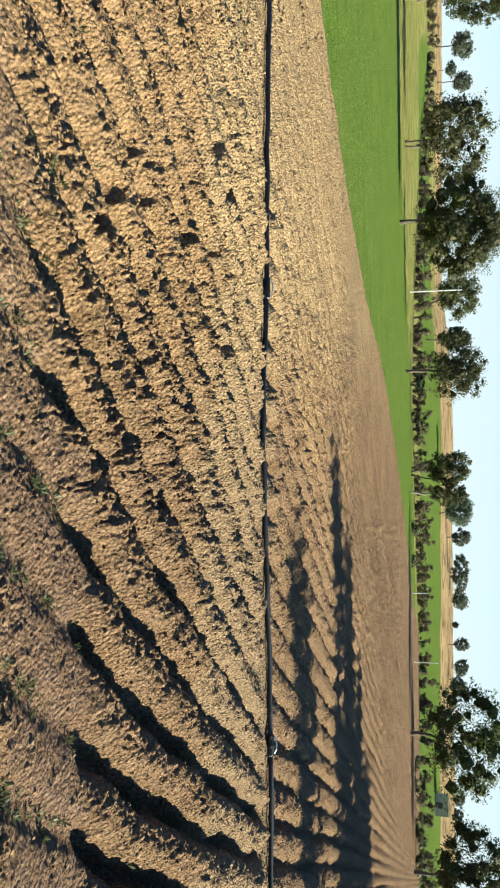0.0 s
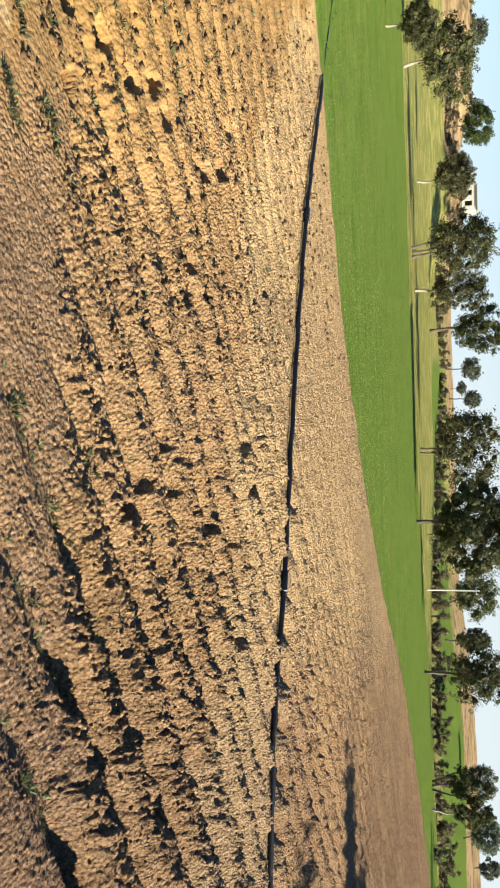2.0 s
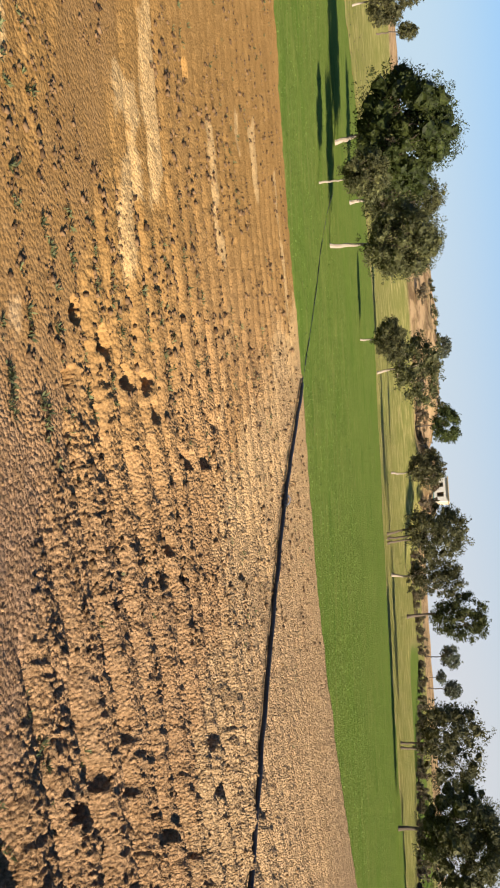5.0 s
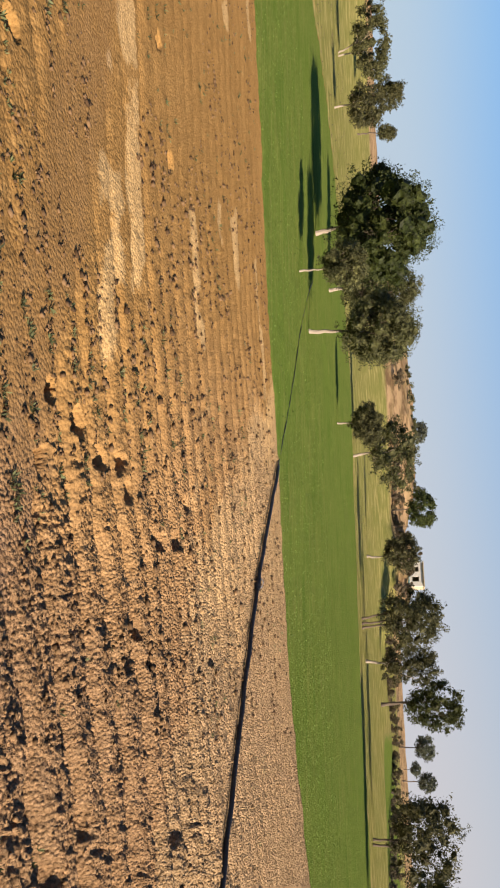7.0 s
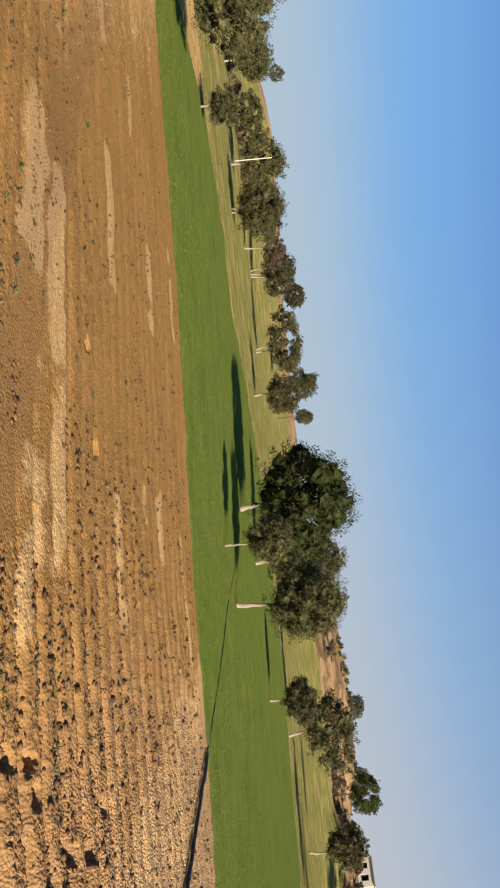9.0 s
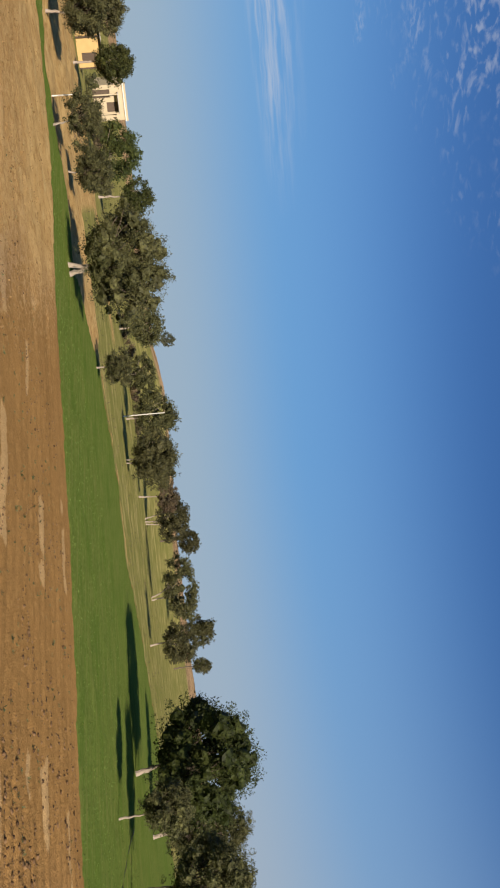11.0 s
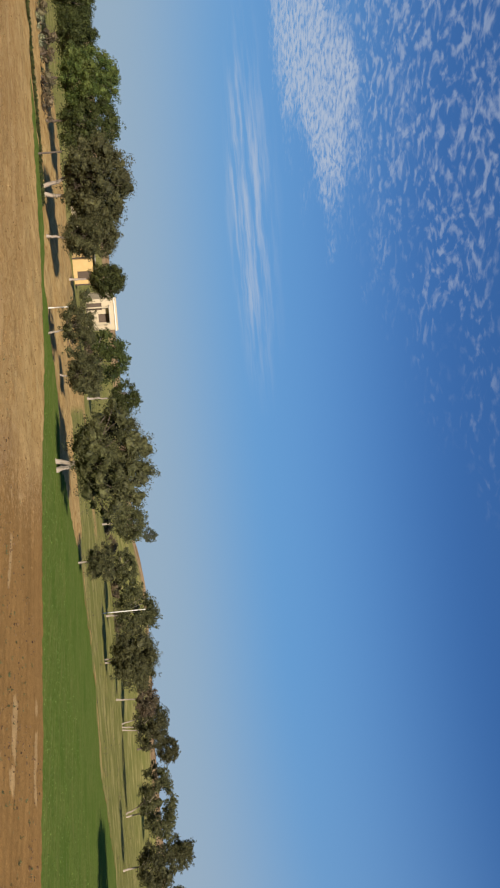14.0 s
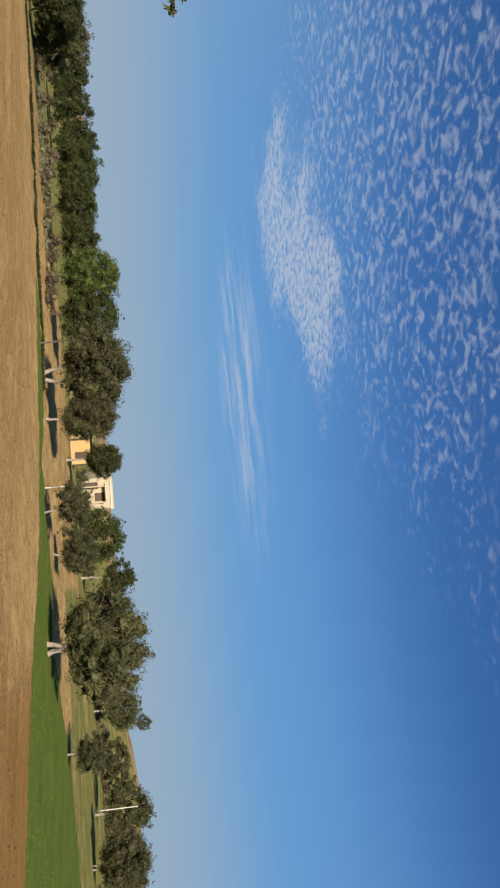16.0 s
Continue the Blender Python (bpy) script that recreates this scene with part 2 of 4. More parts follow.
# clod colour kept dark to stand in for specks of shade on the loam
SHADE_CLOD, g = material("shade_dark_clods")
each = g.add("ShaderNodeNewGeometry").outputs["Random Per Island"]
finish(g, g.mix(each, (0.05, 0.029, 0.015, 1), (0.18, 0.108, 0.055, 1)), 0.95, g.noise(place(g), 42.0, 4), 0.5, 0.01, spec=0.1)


def foliage(name, dark, light, tip):
    made, g = material(name)
    geo = g.add("ShaderNodeNewGeometry")
    whole = g.add("ShaderNodeObjectInfo").outputs["Random"]
    leaf = g.mix(geo.outputs["Random Per Island"], dark, light)
    leaf = g.mix(g.math("MULTIPLY", g.span(g.noise(geo.outputs["Position"], 0.9, 2), 0.45, 0.65), 0.6), leaf, tip)
    fleck = g.span(g.noise(geo.outputs["Position"], 5.0, 4, 0.7), 0.35, 0.65, 0.45, 1.25)
    leaf = g.vec("SCALE", leaf, fleck)
    leaf = g.add("ShaderNodeHueSaturation", Color=leaf, Hue=g.span(whole, 0, 1, 0.485, 0.51, False), Value=g.span(whole, 0, 1, 0.85, 1.2, False)).outputs[0]
    surface = g.add("ShaderNodeBsdfPrincipled", Base_Color=leaf, Roughness=0.65)
    surface.inputs["Specular IOR Level"].default_value = 0.25
    through_leaf = g.add("ShaderNodeBsdfTranslucent", Color=leaf)
    both = g.add("ShaderNodeMixShader", Fac=0.35)
    g.links.new(surface.outputs[0], both.inputs[1])
    g.links.new(through_leaf.outputs[0], both.inputs[2])
    g.links.new(both.outputs[0], g.add("ShaderNodeOutputMaterial").inputs["Surface"])
    return made


GREY_LEAF = foliage("grey_green_leaf", (0.048, 0.05, 0.019, 1), (0.118, 0.115, 0.045, 1), (0.094, 0.09, 0.037, 1))
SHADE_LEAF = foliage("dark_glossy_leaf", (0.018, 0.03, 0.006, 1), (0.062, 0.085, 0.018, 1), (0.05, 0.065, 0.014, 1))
DEEP_LEAF = foliage("deep_green_leaf", (0.026, 0.036, 0.01, 1), (0.082, 0.097, 0.025, 1), (0.07, 0.078, 0.02, 1))
FRESH_LEAF = foliage("fresh_green_leaf", (0.04, 0.068, 0.014, 1), (0.12, 0.15, 0.034, 1), (0.125, 0.14, 0.034, 1))
# leaf colour paled and blued: the haze of distance is mixed into it
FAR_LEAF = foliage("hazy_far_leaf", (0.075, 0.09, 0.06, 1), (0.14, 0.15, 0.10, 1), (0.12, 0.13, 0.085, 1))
WEED_LEAF = foliage("weed_leaf", (0.07, 0.085, 0.035, 1), (0.17, 0.185, 0.08, 1), (0.13, 0.14, 0.06, 1))
BLADE = foliage("wheat_blade", (0.1, 0.15, 0.025, 1), (0.15, 0.21, 0.04, 1), (0.16, 0.2, 0.04, 1))
SCRUB_LEAF = foliage("dry_scrub_leaf", (0.075, 0.058, 0.034, 1), (0.2, 0.15, 0.085, 1), (0.14, 0.13, 0.065, 1))
PLUME = foliage("pale_plume", (0.13, 0.14, 0.07, 1), (0.32, 0.31, 0.2, 1), (0.2, 0.2, 0.1, 1))

BARK, g = material("grey_bark")
p = place(g)
ridge = g.noise(g.vec("MULTIPLY", p, (9.0, 9.0, 2.0)), 2.0, 5, 0.7)
bark = g.mix(ridge, (0.15, 0.115, 0.085, 1), (0.4, 0.335, 0.27, 1))
finish(g, bark, 0.9, ridge, 0.8, 0.03)

DARK_BARK, g = material("dark_bark")
ridge = g.noise(g.vec("MULTIPLY", place(g), (9.0, 9.0, 2.0)), 2.0, 5, 0.7)
finish(g, g.mix(ridge, (0.05, 0.038, 0.028, 1), (0.16, 0.12, 0.09, 1)), 0.9, ridge, 0.8, 0.03)

PIPE, g = material("black_pipe_plastic")
p = place(g)
dusty = g.span(g.noise(p, 7.0, 4, 0.7), 0.5, 0.75)
finish(g, g.mix(g.math("MULTIPLY", dusty, 0.35), (0.012, 0.012, 0.014, 1), (0.16, 0.11, 0.065, 1)), 0.5, g.noise(p, 40.0, 2), 0.2, 0.004, spec=0.4)

STEEL, g = material("galvanised_latch")
finish(g, g.mix(g.noise(place(g), 30.0, 3), (0.5, 0.5, 0.5, 1), (0.75, 0.75, 0.73, 1)), 0.35, metal=0.8)

CONCRETE, g = material("pale_concrete")
p = place(g)
finish(g, g.mix(g.noise(p, 4.0, 5, 0.7), (0.5, 0.46, 0.4, 1), (0.72, 0.69, 0.62, 1)), 0.85, g.noise(p, 30.0, 3), 0.3, 0.01)

PLASTER, g = material("cream_lime_plaster")
p = place(g)
stain = g.noise(g.vec("MULTIPLY", p, (1.0, 1.0, 0.4)), 1.6, 5, 0.65)
finish(g, g.mix(stain, (0.35, 0.28, 0.18, 1), (0.47, 0.39, 0.27, 1)), 0.9, g.noise(p, 18.0, 4), 0.3, 0.01)

MUD, g = material("ochre_mud_plaster")
p = place(g)
finish(g, g.mix(g.noise(p, 2.2, 5, 0.65), (0.42, 0.27, 0.11, 1), (0.55, 0.38, 0.17, 1)), 0.95, g.noise(p, 14.0, 4), 0.4, 0.02)

TEAL, g = material("teal_paint")
finish(g, g.mix(g.noise(place(g), 3.0, 4), (0.03, 0.16, 0.17, 1), (0.07, 0.26, 0.26, 1)), 0.6)

ROOF, g = material("weathered_grey_sheet")
p = place(g)
finish(g, g.mix(g.noise(p, 2.0, 5, 0.7), (0.24, 0.22, 0.2, 1), (0.45, 0.42, 0.38, 1)), 0.7, g.noise(p, 10.0, 2), 0.3, 0.02)

DARK_WOOD, g = material("dark_door_wood")
finish(g, g.mix(g.noise(g.vec("MULTIPLY", place(g), (8, 8, 1)), 2.0, 4), (0.05, 0.035, 0.025, 1), (0.12, 0.085, 0.06, 1)), 0.7)

# ---- the lie of the land ----
def smooth(u):
    u = np.clip(u, 0.0, 1.0)
    return u * u * (3 - 2 * u)


def lattice(ix, iy, seed):
    h = (ix.astype(np.int64) * 374761393 + iy.astype(np.int64) * 668265263 + seed * 974634777) & 0xFFFFFFFF
    h = ((h ^ (h >> 13)) * 1274126177) & 0xFFFFFFFF
    return ((h ^ (h >> 16)) & 0xFFFF) / 65535.0


def grain(x, y, size, seed):
    """Smooth random heights from -1 to 1 with features of that size in metres."""
    u, v = x / size, y / size
    iu, iv = np.floor(u), np.floor(v)
    fu, fv = smooth(u - iu), smooth(v - iv)
    a, b = lattice(iu, iv, seed), lattice(iu + 1, iv, seed)
    c, d = lattice(iu, iv + 1, seed), lattice(iu + 1, iv + 1, seed)
    return 2 * ((a * (1 - fu) + b * fu) * (1 - fv) + (c * (1 - fu) + d * fu) * fv) - 1


def nuggets(x, y, size, fill, seed):
    """Rounded clods of about that size in metres, thrown at random: heights above the bed."""
    u, v = x / size, y / size
    iu, iv = np.floor(u), np.floor(v)
    best = np.zeros(x.shape)
    for di in (-1, 0, 1):
        for dj in (-1, 0, 1):
            cu, cv = iu + di, iv + dj
            rad = 0.28 + 0.4 * lattice(cu, cv, seed)
            gap = ((u - cu - lattice(cu, cv, seed + 1)) ** 2 * (0.6 + 0.9 * lattice(cu, cv, seed + 3)) + (v - cv - lattice(cu, cv, seed + 2)) ** 2) / rad ** 2
            there = lattice(cu, cv, seed + 4) < fill
            best = np.maximum(best, np.where(there, rad * np.sqrt(np.maximum(0.0, 1 - gap)), 0.0))
    return best * size


def spot(left, far):
    """Plan position from degrees to the left of +y and metres away."""
    return (-math.sin(radians(left)) * far, math.cos(radians(left)) * far)


def bearing(x, y):
    return np.degrees(np.arctan2(-x, y))


def land(x, y):
    """Broad height of the ground: level fields, rising gently to dunes far off."""
    r, b = np.hypot(x, y), bearing(x, y)
    z = (7.0 + 5.5 * smooth((14 - b) / 12)) * smooth((r - 90) / 330)
    z = z + 9.0 * np.exp(-np.abs((b - 48) / 11) ** 3 - ((r - 190) / 45) ** 2)
    z = z - 2.4 * np.abs(grain(x, y, 17.0, 6)) ** 0.6 * np.exp(-np.abs((b - 48) / 10) ** 4 - ((r - 182) / 30) ** 2)
    z = z + (4.0 + 1.6 * grain(x, y, 23.0, 7) + 0.6 * grain(x, y, 9.0, 8)) * np.exp(-np.abs((b - 80) / 11) ** 4 - ((r - 165) / 35) ** 2)
    z = z + 4.6 * np.exp(-((b - 37) / 3.2) ** 4 - ((r - 155) / 12) ** 2)
    z = z + 1.5 * np.exp(-((b - 86) / 7) ** 2 - ((r - 150) / 40) ** 2)
    z = z + smooth((r - 100) / 80) * (0.5 * grain(x, y, 37.0, 3) + 0.3 * grain(x, y, 11.0, 4) + 0.12 * grain(x, y, 4.5, 5))
    return z


# the curved edge between the ploughed soil and the green crop
EDGE = [(-40, -62), (-37.2, -46), (-35.8, -34), (-34.2, -24), (-32, -16.5), (-28.6, -7.6), (-22.9, -1.3), (-18.4, 4.4), (-13.9, 9.0), (-11.8, 11.7), (-8.7, 15.5), (-7.1, 19.1), (-4.9, 26.5), (-2.3, 41), (5.4, 65), (18.2, 98), (38, 143), (70, 205)]


def curve_through(points, steps):
    pts = [np.array(q, float) for q in points]
    pts = [2 * pts[0] - pts[1]] + pts + [2 * pts[-1] - pts[-2]]
    out = []
    for a, b, c, d in zip(pts, pts[1:], pts[2:], pts[3:]):
        for k in range(steps):
            t = k / steps
            out.append(0.5 * (2 * b + (c - a) * t + (2 * a - 5 * b + 4 * c - d) * t * t + (3 * b - a - 3 * c + d) * t ** 3))
    out.append(pts[-2])
    return np.array(out)


edge_line = curve_through(EDGE, 7)
# the plough's line: along the crop's edge, then straight on to the far right
plough_line = curve_through(EDGE[:10] + [(-8.6, 16.2), (-4.2, 24.5), (4.6, 41.0), (22, 73.7), (70, 164), (140, 295)], 6)


def from_edge(x, y, line=edge_line):
    """Signed distance from the crop's edge: positive over the ploughed soil."""
    best, sign = np.full(x.shape, 1e9), np.ones(x.shape)
    for (ax, ay), (bx, by) in zip(line[:-1], line[1:]):
        dx, dy = bx - ax, by - ay
        t = np.clip(((x - ax) * dx + (y - ay) * dy) / (dx * dx + dy * dy), 0, 1)
        gap = np.hypot(x - ax - t * dx, y - ay - t * dy)
        side = dx * (y - ay) - dy * (x - ax)
        near = gap < best
        best, sign = np.where(near, gap, best), np.where(near, np.where(side < 0, 1.0, -1.0), sign)
    return best * sign


def far_rim(b):
    """How far the deep green crop reaches, by direction."""
    return np.interp(b, [-30, -16, 3, 8, 17, 29, 40, 51, 61, 70, 75.4, 80, 88.4, 95.5, 101, 108.9, 114, 119, 140], [60, 120, 92, 80, 66, 58, 60, 64, 60, 50, 43, 44, 40, 32.0, 33.4, 32.8, 37.5, 39.5, 44])


def cover(x, y):
    """What covers the ground: pale soil, crop, dry grass and sand, each 0 to 1, and the distance from the crop's edge."""
    r, b, e = np.hypot(x, y), bearing(x, y), from_edge(x, y)
    ragged = 0.12 * grain(x, y, 0.5, 21) + 0.06 * grain(x, y, 0.17, 22)
    out = smooth((-e + ragged) / 0.16 + 0.5)
    out = np.maximum(out, smooth((r - 127) / 5))
    rim = far_rim(b) + 0.8 * grain(x, y, 3.0, 23)
    beyond = smooth((r - rim) / (0.02 * r) + 0.5)
    crop = out * (1 - beyond)
    wild = out * beyond
    bare = smooth((b - 88.5) / 3) * smooth((125 - b) / 8) * smooth((72 - r) / 10)
    olive = smooth((b - 83) / 4) * smooth((101 - b) / 3) * smooth((r - 42) / 2) * smooth((66 - r) / 6)
    bare = np.maximum(bare * (1 - olive), smooth((b - 110) / 6) * smooth((r - 36) / 4) * smooth((60 - r) / 6))
    dune = smooth((land(x, y) - 2.2) / 2.0) * smooth((r - 120) / 40)
    track = smooth(1 - np.abs(r - rim - 1.6) / 1.0) * smooth((b - 70) / 8) * 0.8
    sand = wild * np.clip(np.maximum(np.maximum(bare, dune), track), 0, 1)
    meadow = smooth((r - 125) / 12) * smooth((245 - r) / 25) * smooth((9 - b) / 6)
    meadow = np.maximum(meadow, smooth((r - 128) / 12) * smooth((230 - r) / 40) * smooth((29 - b) / 4) * 0.75)
    crop = np.maximum(crop, wild * meadow)
    # tan headland soil, its colour also lifted for the sun behind the camera
    sand = np.maximum(sand * (1 - meadow), (1 - out) * smooth((b - 88) / 12) * smooth((176 - b) / 25) * smooth((r - 6) / 7) * (0.45 + 0.2 * smooth((6 - e) / 4)))
    dry = np.clip(wild - crop, 0, 1)
    pipe_side = smooth((from_line(x, y) + 0.7 * grain(x, y, 0.8, 24) + 0.9) / 1.8)
    # paler soil on the left rim, part of it painted frontal sunlight
    left_rim = smooth((b - 86) / 12) * smooth((176 - b) / 25) * smooth((r - 6) / 7) * (0.75 + 0.25 * smooth((5.5 - e) / 3))
    pipe_side = pipe_side * (1 - 0.75 * smooth((16 - b) / 18) * smooth((y - 9.8) / 1.0))
    right = smooth((20 - b) / 40) * 0.1
    pale = np.maximum(np.maximum(pipe_side, left_rim * 0.6), right)
    # pale stony streaks that follow the plough's line
    wander = e + 0.35 * grain(x, y, 3.5, 25) + 0.12 * grain(x, y, 0.5, 27)
    streak = np.maximum.reduce([smooth(1.5 - np.abs(wander - at) / half) for at, half in ((1.2, 0.15), (3.5, 0.3), (4.6, 0.13), (6.6, 0.22), (9.2, 0.22), (9.9, 0.3), (12.2, 0.22))])
    streak = streak * smooth((grain(x, y, 1.7, 26) + 0.3 * grain(x, y, 0.3, 28) - 0.02) / 0.3) * smooth((b - 45) / 10)
    pale = np.maximum(pale, streak * 1.15)
    return pale, crop, dry, sand, e


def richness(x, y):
    """How warm and orange the soil is: greyer brown on the right, orange loam on the left. Below 0 it sets the shade
    painted on the right.
    """
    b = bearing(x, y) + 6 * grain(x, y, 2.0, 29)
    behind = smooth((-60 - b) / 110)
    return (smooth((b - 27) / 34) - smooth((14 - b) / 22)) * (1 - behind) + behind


def from_line(x, y):
    """Positive on the far right of the line where the paler stony soil begins."""
    return (y - 7.1) - np.maximum(0, -(x + 6.6)) * 0.55


# deep hollows where the plough has torn out large clods
PITS = [(-2.92, 5.54), (-2.04, 5.34), (-1.59, 5.04), (-1.76, 5.63), (-1.32, 4.81), (-1.66, 6.58), (-1.84, 6.91), (-1.67, 7.38), (-1.64, 8.01), (-1.90, 8.25), (-0.82, 7.79), (-0.48, 7.09), (-3.08, 8.90), (-2.52, 8.13), (-2.78, 7.62), (-3.50, 3.30), (-3.97, 3.15), (-4.12, 3.58), (-4.29, 4.09), (-4.49, 4.72), (-4.74, 5.39), (-5.20, 5.92), (-5.15, 6.17), (-5.77, 6.27), (-3.67, 5.56), (-2.91, 5.51), (-3.64, 6.00), (-3.97, 3.16), (-4.13, 3.55), (-4.61, 4.46), (-4.54, 4.73), (-5.16, 5.85), (-4.82, 5.74), (-3.65, 5.54), (-3.35, 5.43), (-2.88, 5.51), (-5.07, 8.21), (-5.30, 1.27), (-9.02, 2.52), (-8.48, 3.61)]


def dusty_path(x, y):
    """The trodden, smoother strip in front of the camera."""
    top = np.interp(x, [-5, -2.5, 1], [3.2, 3.75, 4.8])
    low = np.interp(x, [-1, 0.6], [1.5, 3.4])
    near = smooth((y - low) / 0.35) * smooth((top - y) / 0.35) * smooth((x + 4.5) / 1.0)
    way = np.interp(x, [-22, -18, -14, -11.3, -8.25, -6.5, -5, -3.8, -2.4], [-4.2, -2.75, -1.35, -0.5, 1.1, 1.95, 2.5, 2.75, 3.15])
    off = np.abs(y - way + 0.2 * grain(x, y, 1.1, 57) + 0.08 * grain(x, y, 0.25, 58))
    return np.maximum(near, smooth((0.62 - off) / 0.3) * smooth((-2.0 - x) / 0.8) * smooth((x + 21) / 4))


def relief(x, y, e):
    """Furrows and clods of the ploughed field."""
    r, b = np.hypot(x, y), bearing(x, y)
    near_right = smooth((36 - b) / 24) * smooth((b + 178) / 80)
    middle = smooth((64 - b) / 34) * smooth((b + 178) / 80)
    past_pipe = smooth((y - 10.2) / 1.2)
    deep = 0.024 + (0.09 * middle + 0.1 * near_right) * (1 - 0.6 * past_pipe) * (1 - 0.3 * smooth((r - 7) / 4) * smooth((b - 8) / 14))
    deep = deep * (1 - 0.5 * smooth((b - 50) / 20)) * (1 - 0.6 * smooth((r - 20) / 40))
    deep = deep * (1 - 0.25 * smooth((3 - b) / 16))
    deep = deep * (1 - smooth((r - 16) / 9) * smooth((b + 12) / 9)) * (1 - 0.8 * smooth((r - 50) / 25))
    path = dusty_path(x, y)
    deep = deep * (1 - 0.85 * path)
    u = from_edge(x, y, plough_line)
    bend = u + 0.045 * grain(x, y, 1.4, 31) + 0.04 * grain(x, y, 0.42, 30) + 0.03 * grain(x, y, 0.19, 32)
    phase = bend / 0.5
    track = np.floor(phase)
    ridge = 0.45 - 1.65 * np.exp(-((phase - track - 0.5) / (0.15 + 0.05 * near_right)) ** 2)
    uneven = 0.55 + 0.75 * lattice(track, track * 0, 36) + 0.25 * grain(track * 3.1, r, 1.6, 33) + 0.45 * grain(x, y, 0.7, 34)
    z = deep * ridge * np.clip(uneven, 0.2, 1.4)
    rough = 0.8 + 0.35 * near_right - 0.42 * smooth((b - 46) / 22) - 0.35 * path + 0.25 * np.maximum(ridge, 0) * near_right
    rough = rough * (0.75 + 0.35 * grain(x, y, 1.7, 44)) * (1 - 0.55 * near_right * np.maximum(-ridge, 0)) * (1 - 0.4 * path)
    wx, wy = x + 0.05 * grain(x, y, 0.11, 46) + 0.02 * grain(x, y, 0.04, 48), y + 0.05 * grain(x, y, 0.11, 47) + 0.02 * grain(x, y, 0.04, 49)
    hollow = 0.55 + 0.6 * np.maximum(-ridge, 0)
    right_side = smooth((24 - b) / 22) * smooth((b + 178) / 80)
    far_off = smooth((r - 7) / 8)
    # crumbs with sharp creases between them, in three sizes
    big = np.abs(grain(wx * 0.8 + wy * 0.6, wy * 0.8 - wx * 0.6, 0.17, 71)) ** 0.8
    small = np.abs(grain(wx * 0.5 - wy * 0.87, wy * 0.5 + wx * 0.87, 0.085, 81)) ** 0.8
    tiny = np.abs(grain(wx * 0.94 + wy * 0.34, wy * 0.94 - wx * 0.34, 0.042, 91))
    crumb = (0.013 * big * (0.7 + 0.6 * right_side) + 0.03 * small + 0.036 * tiny * (1 - 0.6 * far_off)) * (0.8 + 0.25 * middle + 0.6 * right_side) * (1 - 0.6 * smooth((r - 15) / 16))
    loose = 0.3 * nuggets(wx, wy, 0.085, 0.16, 101) * (0.35 + 0.65 * near_right) + right_side * 0.12 * nuggets(wx, wy, 0.17, 0.3, 111)
    torn = 0.6 * nuggets(wx, wy, 0.12, 0.06, 121) * (1 - 0.5 * right_side)
    coarse = nuggets(wx, wy, 0.42, 0.55, 95) * 0.32 * smooth((r - 12) / 8) * smooth((b - 80) / 12)
    z = z + rough * (crumb * (1 - 0.35 * path) + (loose - hollow * torn) * (1 - 0.7 * path) + coarse + 0.02 * grain(x, y, 0.3, 35) + 0.006 * grain(x, y, 0.025, 40)) + 0.03 * grain(x, y, 2.2, 39)
    for px, py in PITS:
        z = z - 0.14 * np.sqrt(np.maximum(0.0, 1 - ((wx - px) ** 2 + 0.6 * (wy - py) ** 2) / 0.09 ** 2))
    bed = 1 - 0.92 * smooth(2.2 - np.abs(y + 0.1 - pipe_y(x)) / 0.17) * (x > -12.5)
    return z * bed * smooth(e / 0.5) * smooth((140 - r) / 60)


def pipe_y(x):
    return np.interp(x, [-12.5, -11.8, -9.6, -7.8, -5.6, -3.7, -1.9, -0.3, 1.7, 4.1, 10, 17], [11.9, 11.7, 11.05, 10.6, 10.33, 10.2, 10.15, 9.93, 10.15, 10.42, 10.45, 10.6])


def ground_at(x, y):
    """Height of the finished ground at one place."""
    ax, ay = np.array([float(x)]), np.array([float(y)])
    e = from_edge(ax, ay)
    return float((land(ax, ay) + np.where(e > 0, relief(ax, ay, e), 0.0))[0])


def mesh_object(name, verts, faces, mat, parent=None, label=""):
    data = bpy.data.meshes.new(name)
    data.from_pydata(verts, [], faces)
    data.materials.append(mat)
    ob = new(name, data)
    if parent is not None:
        ob.parent = parent
    return tagged(ob, label)


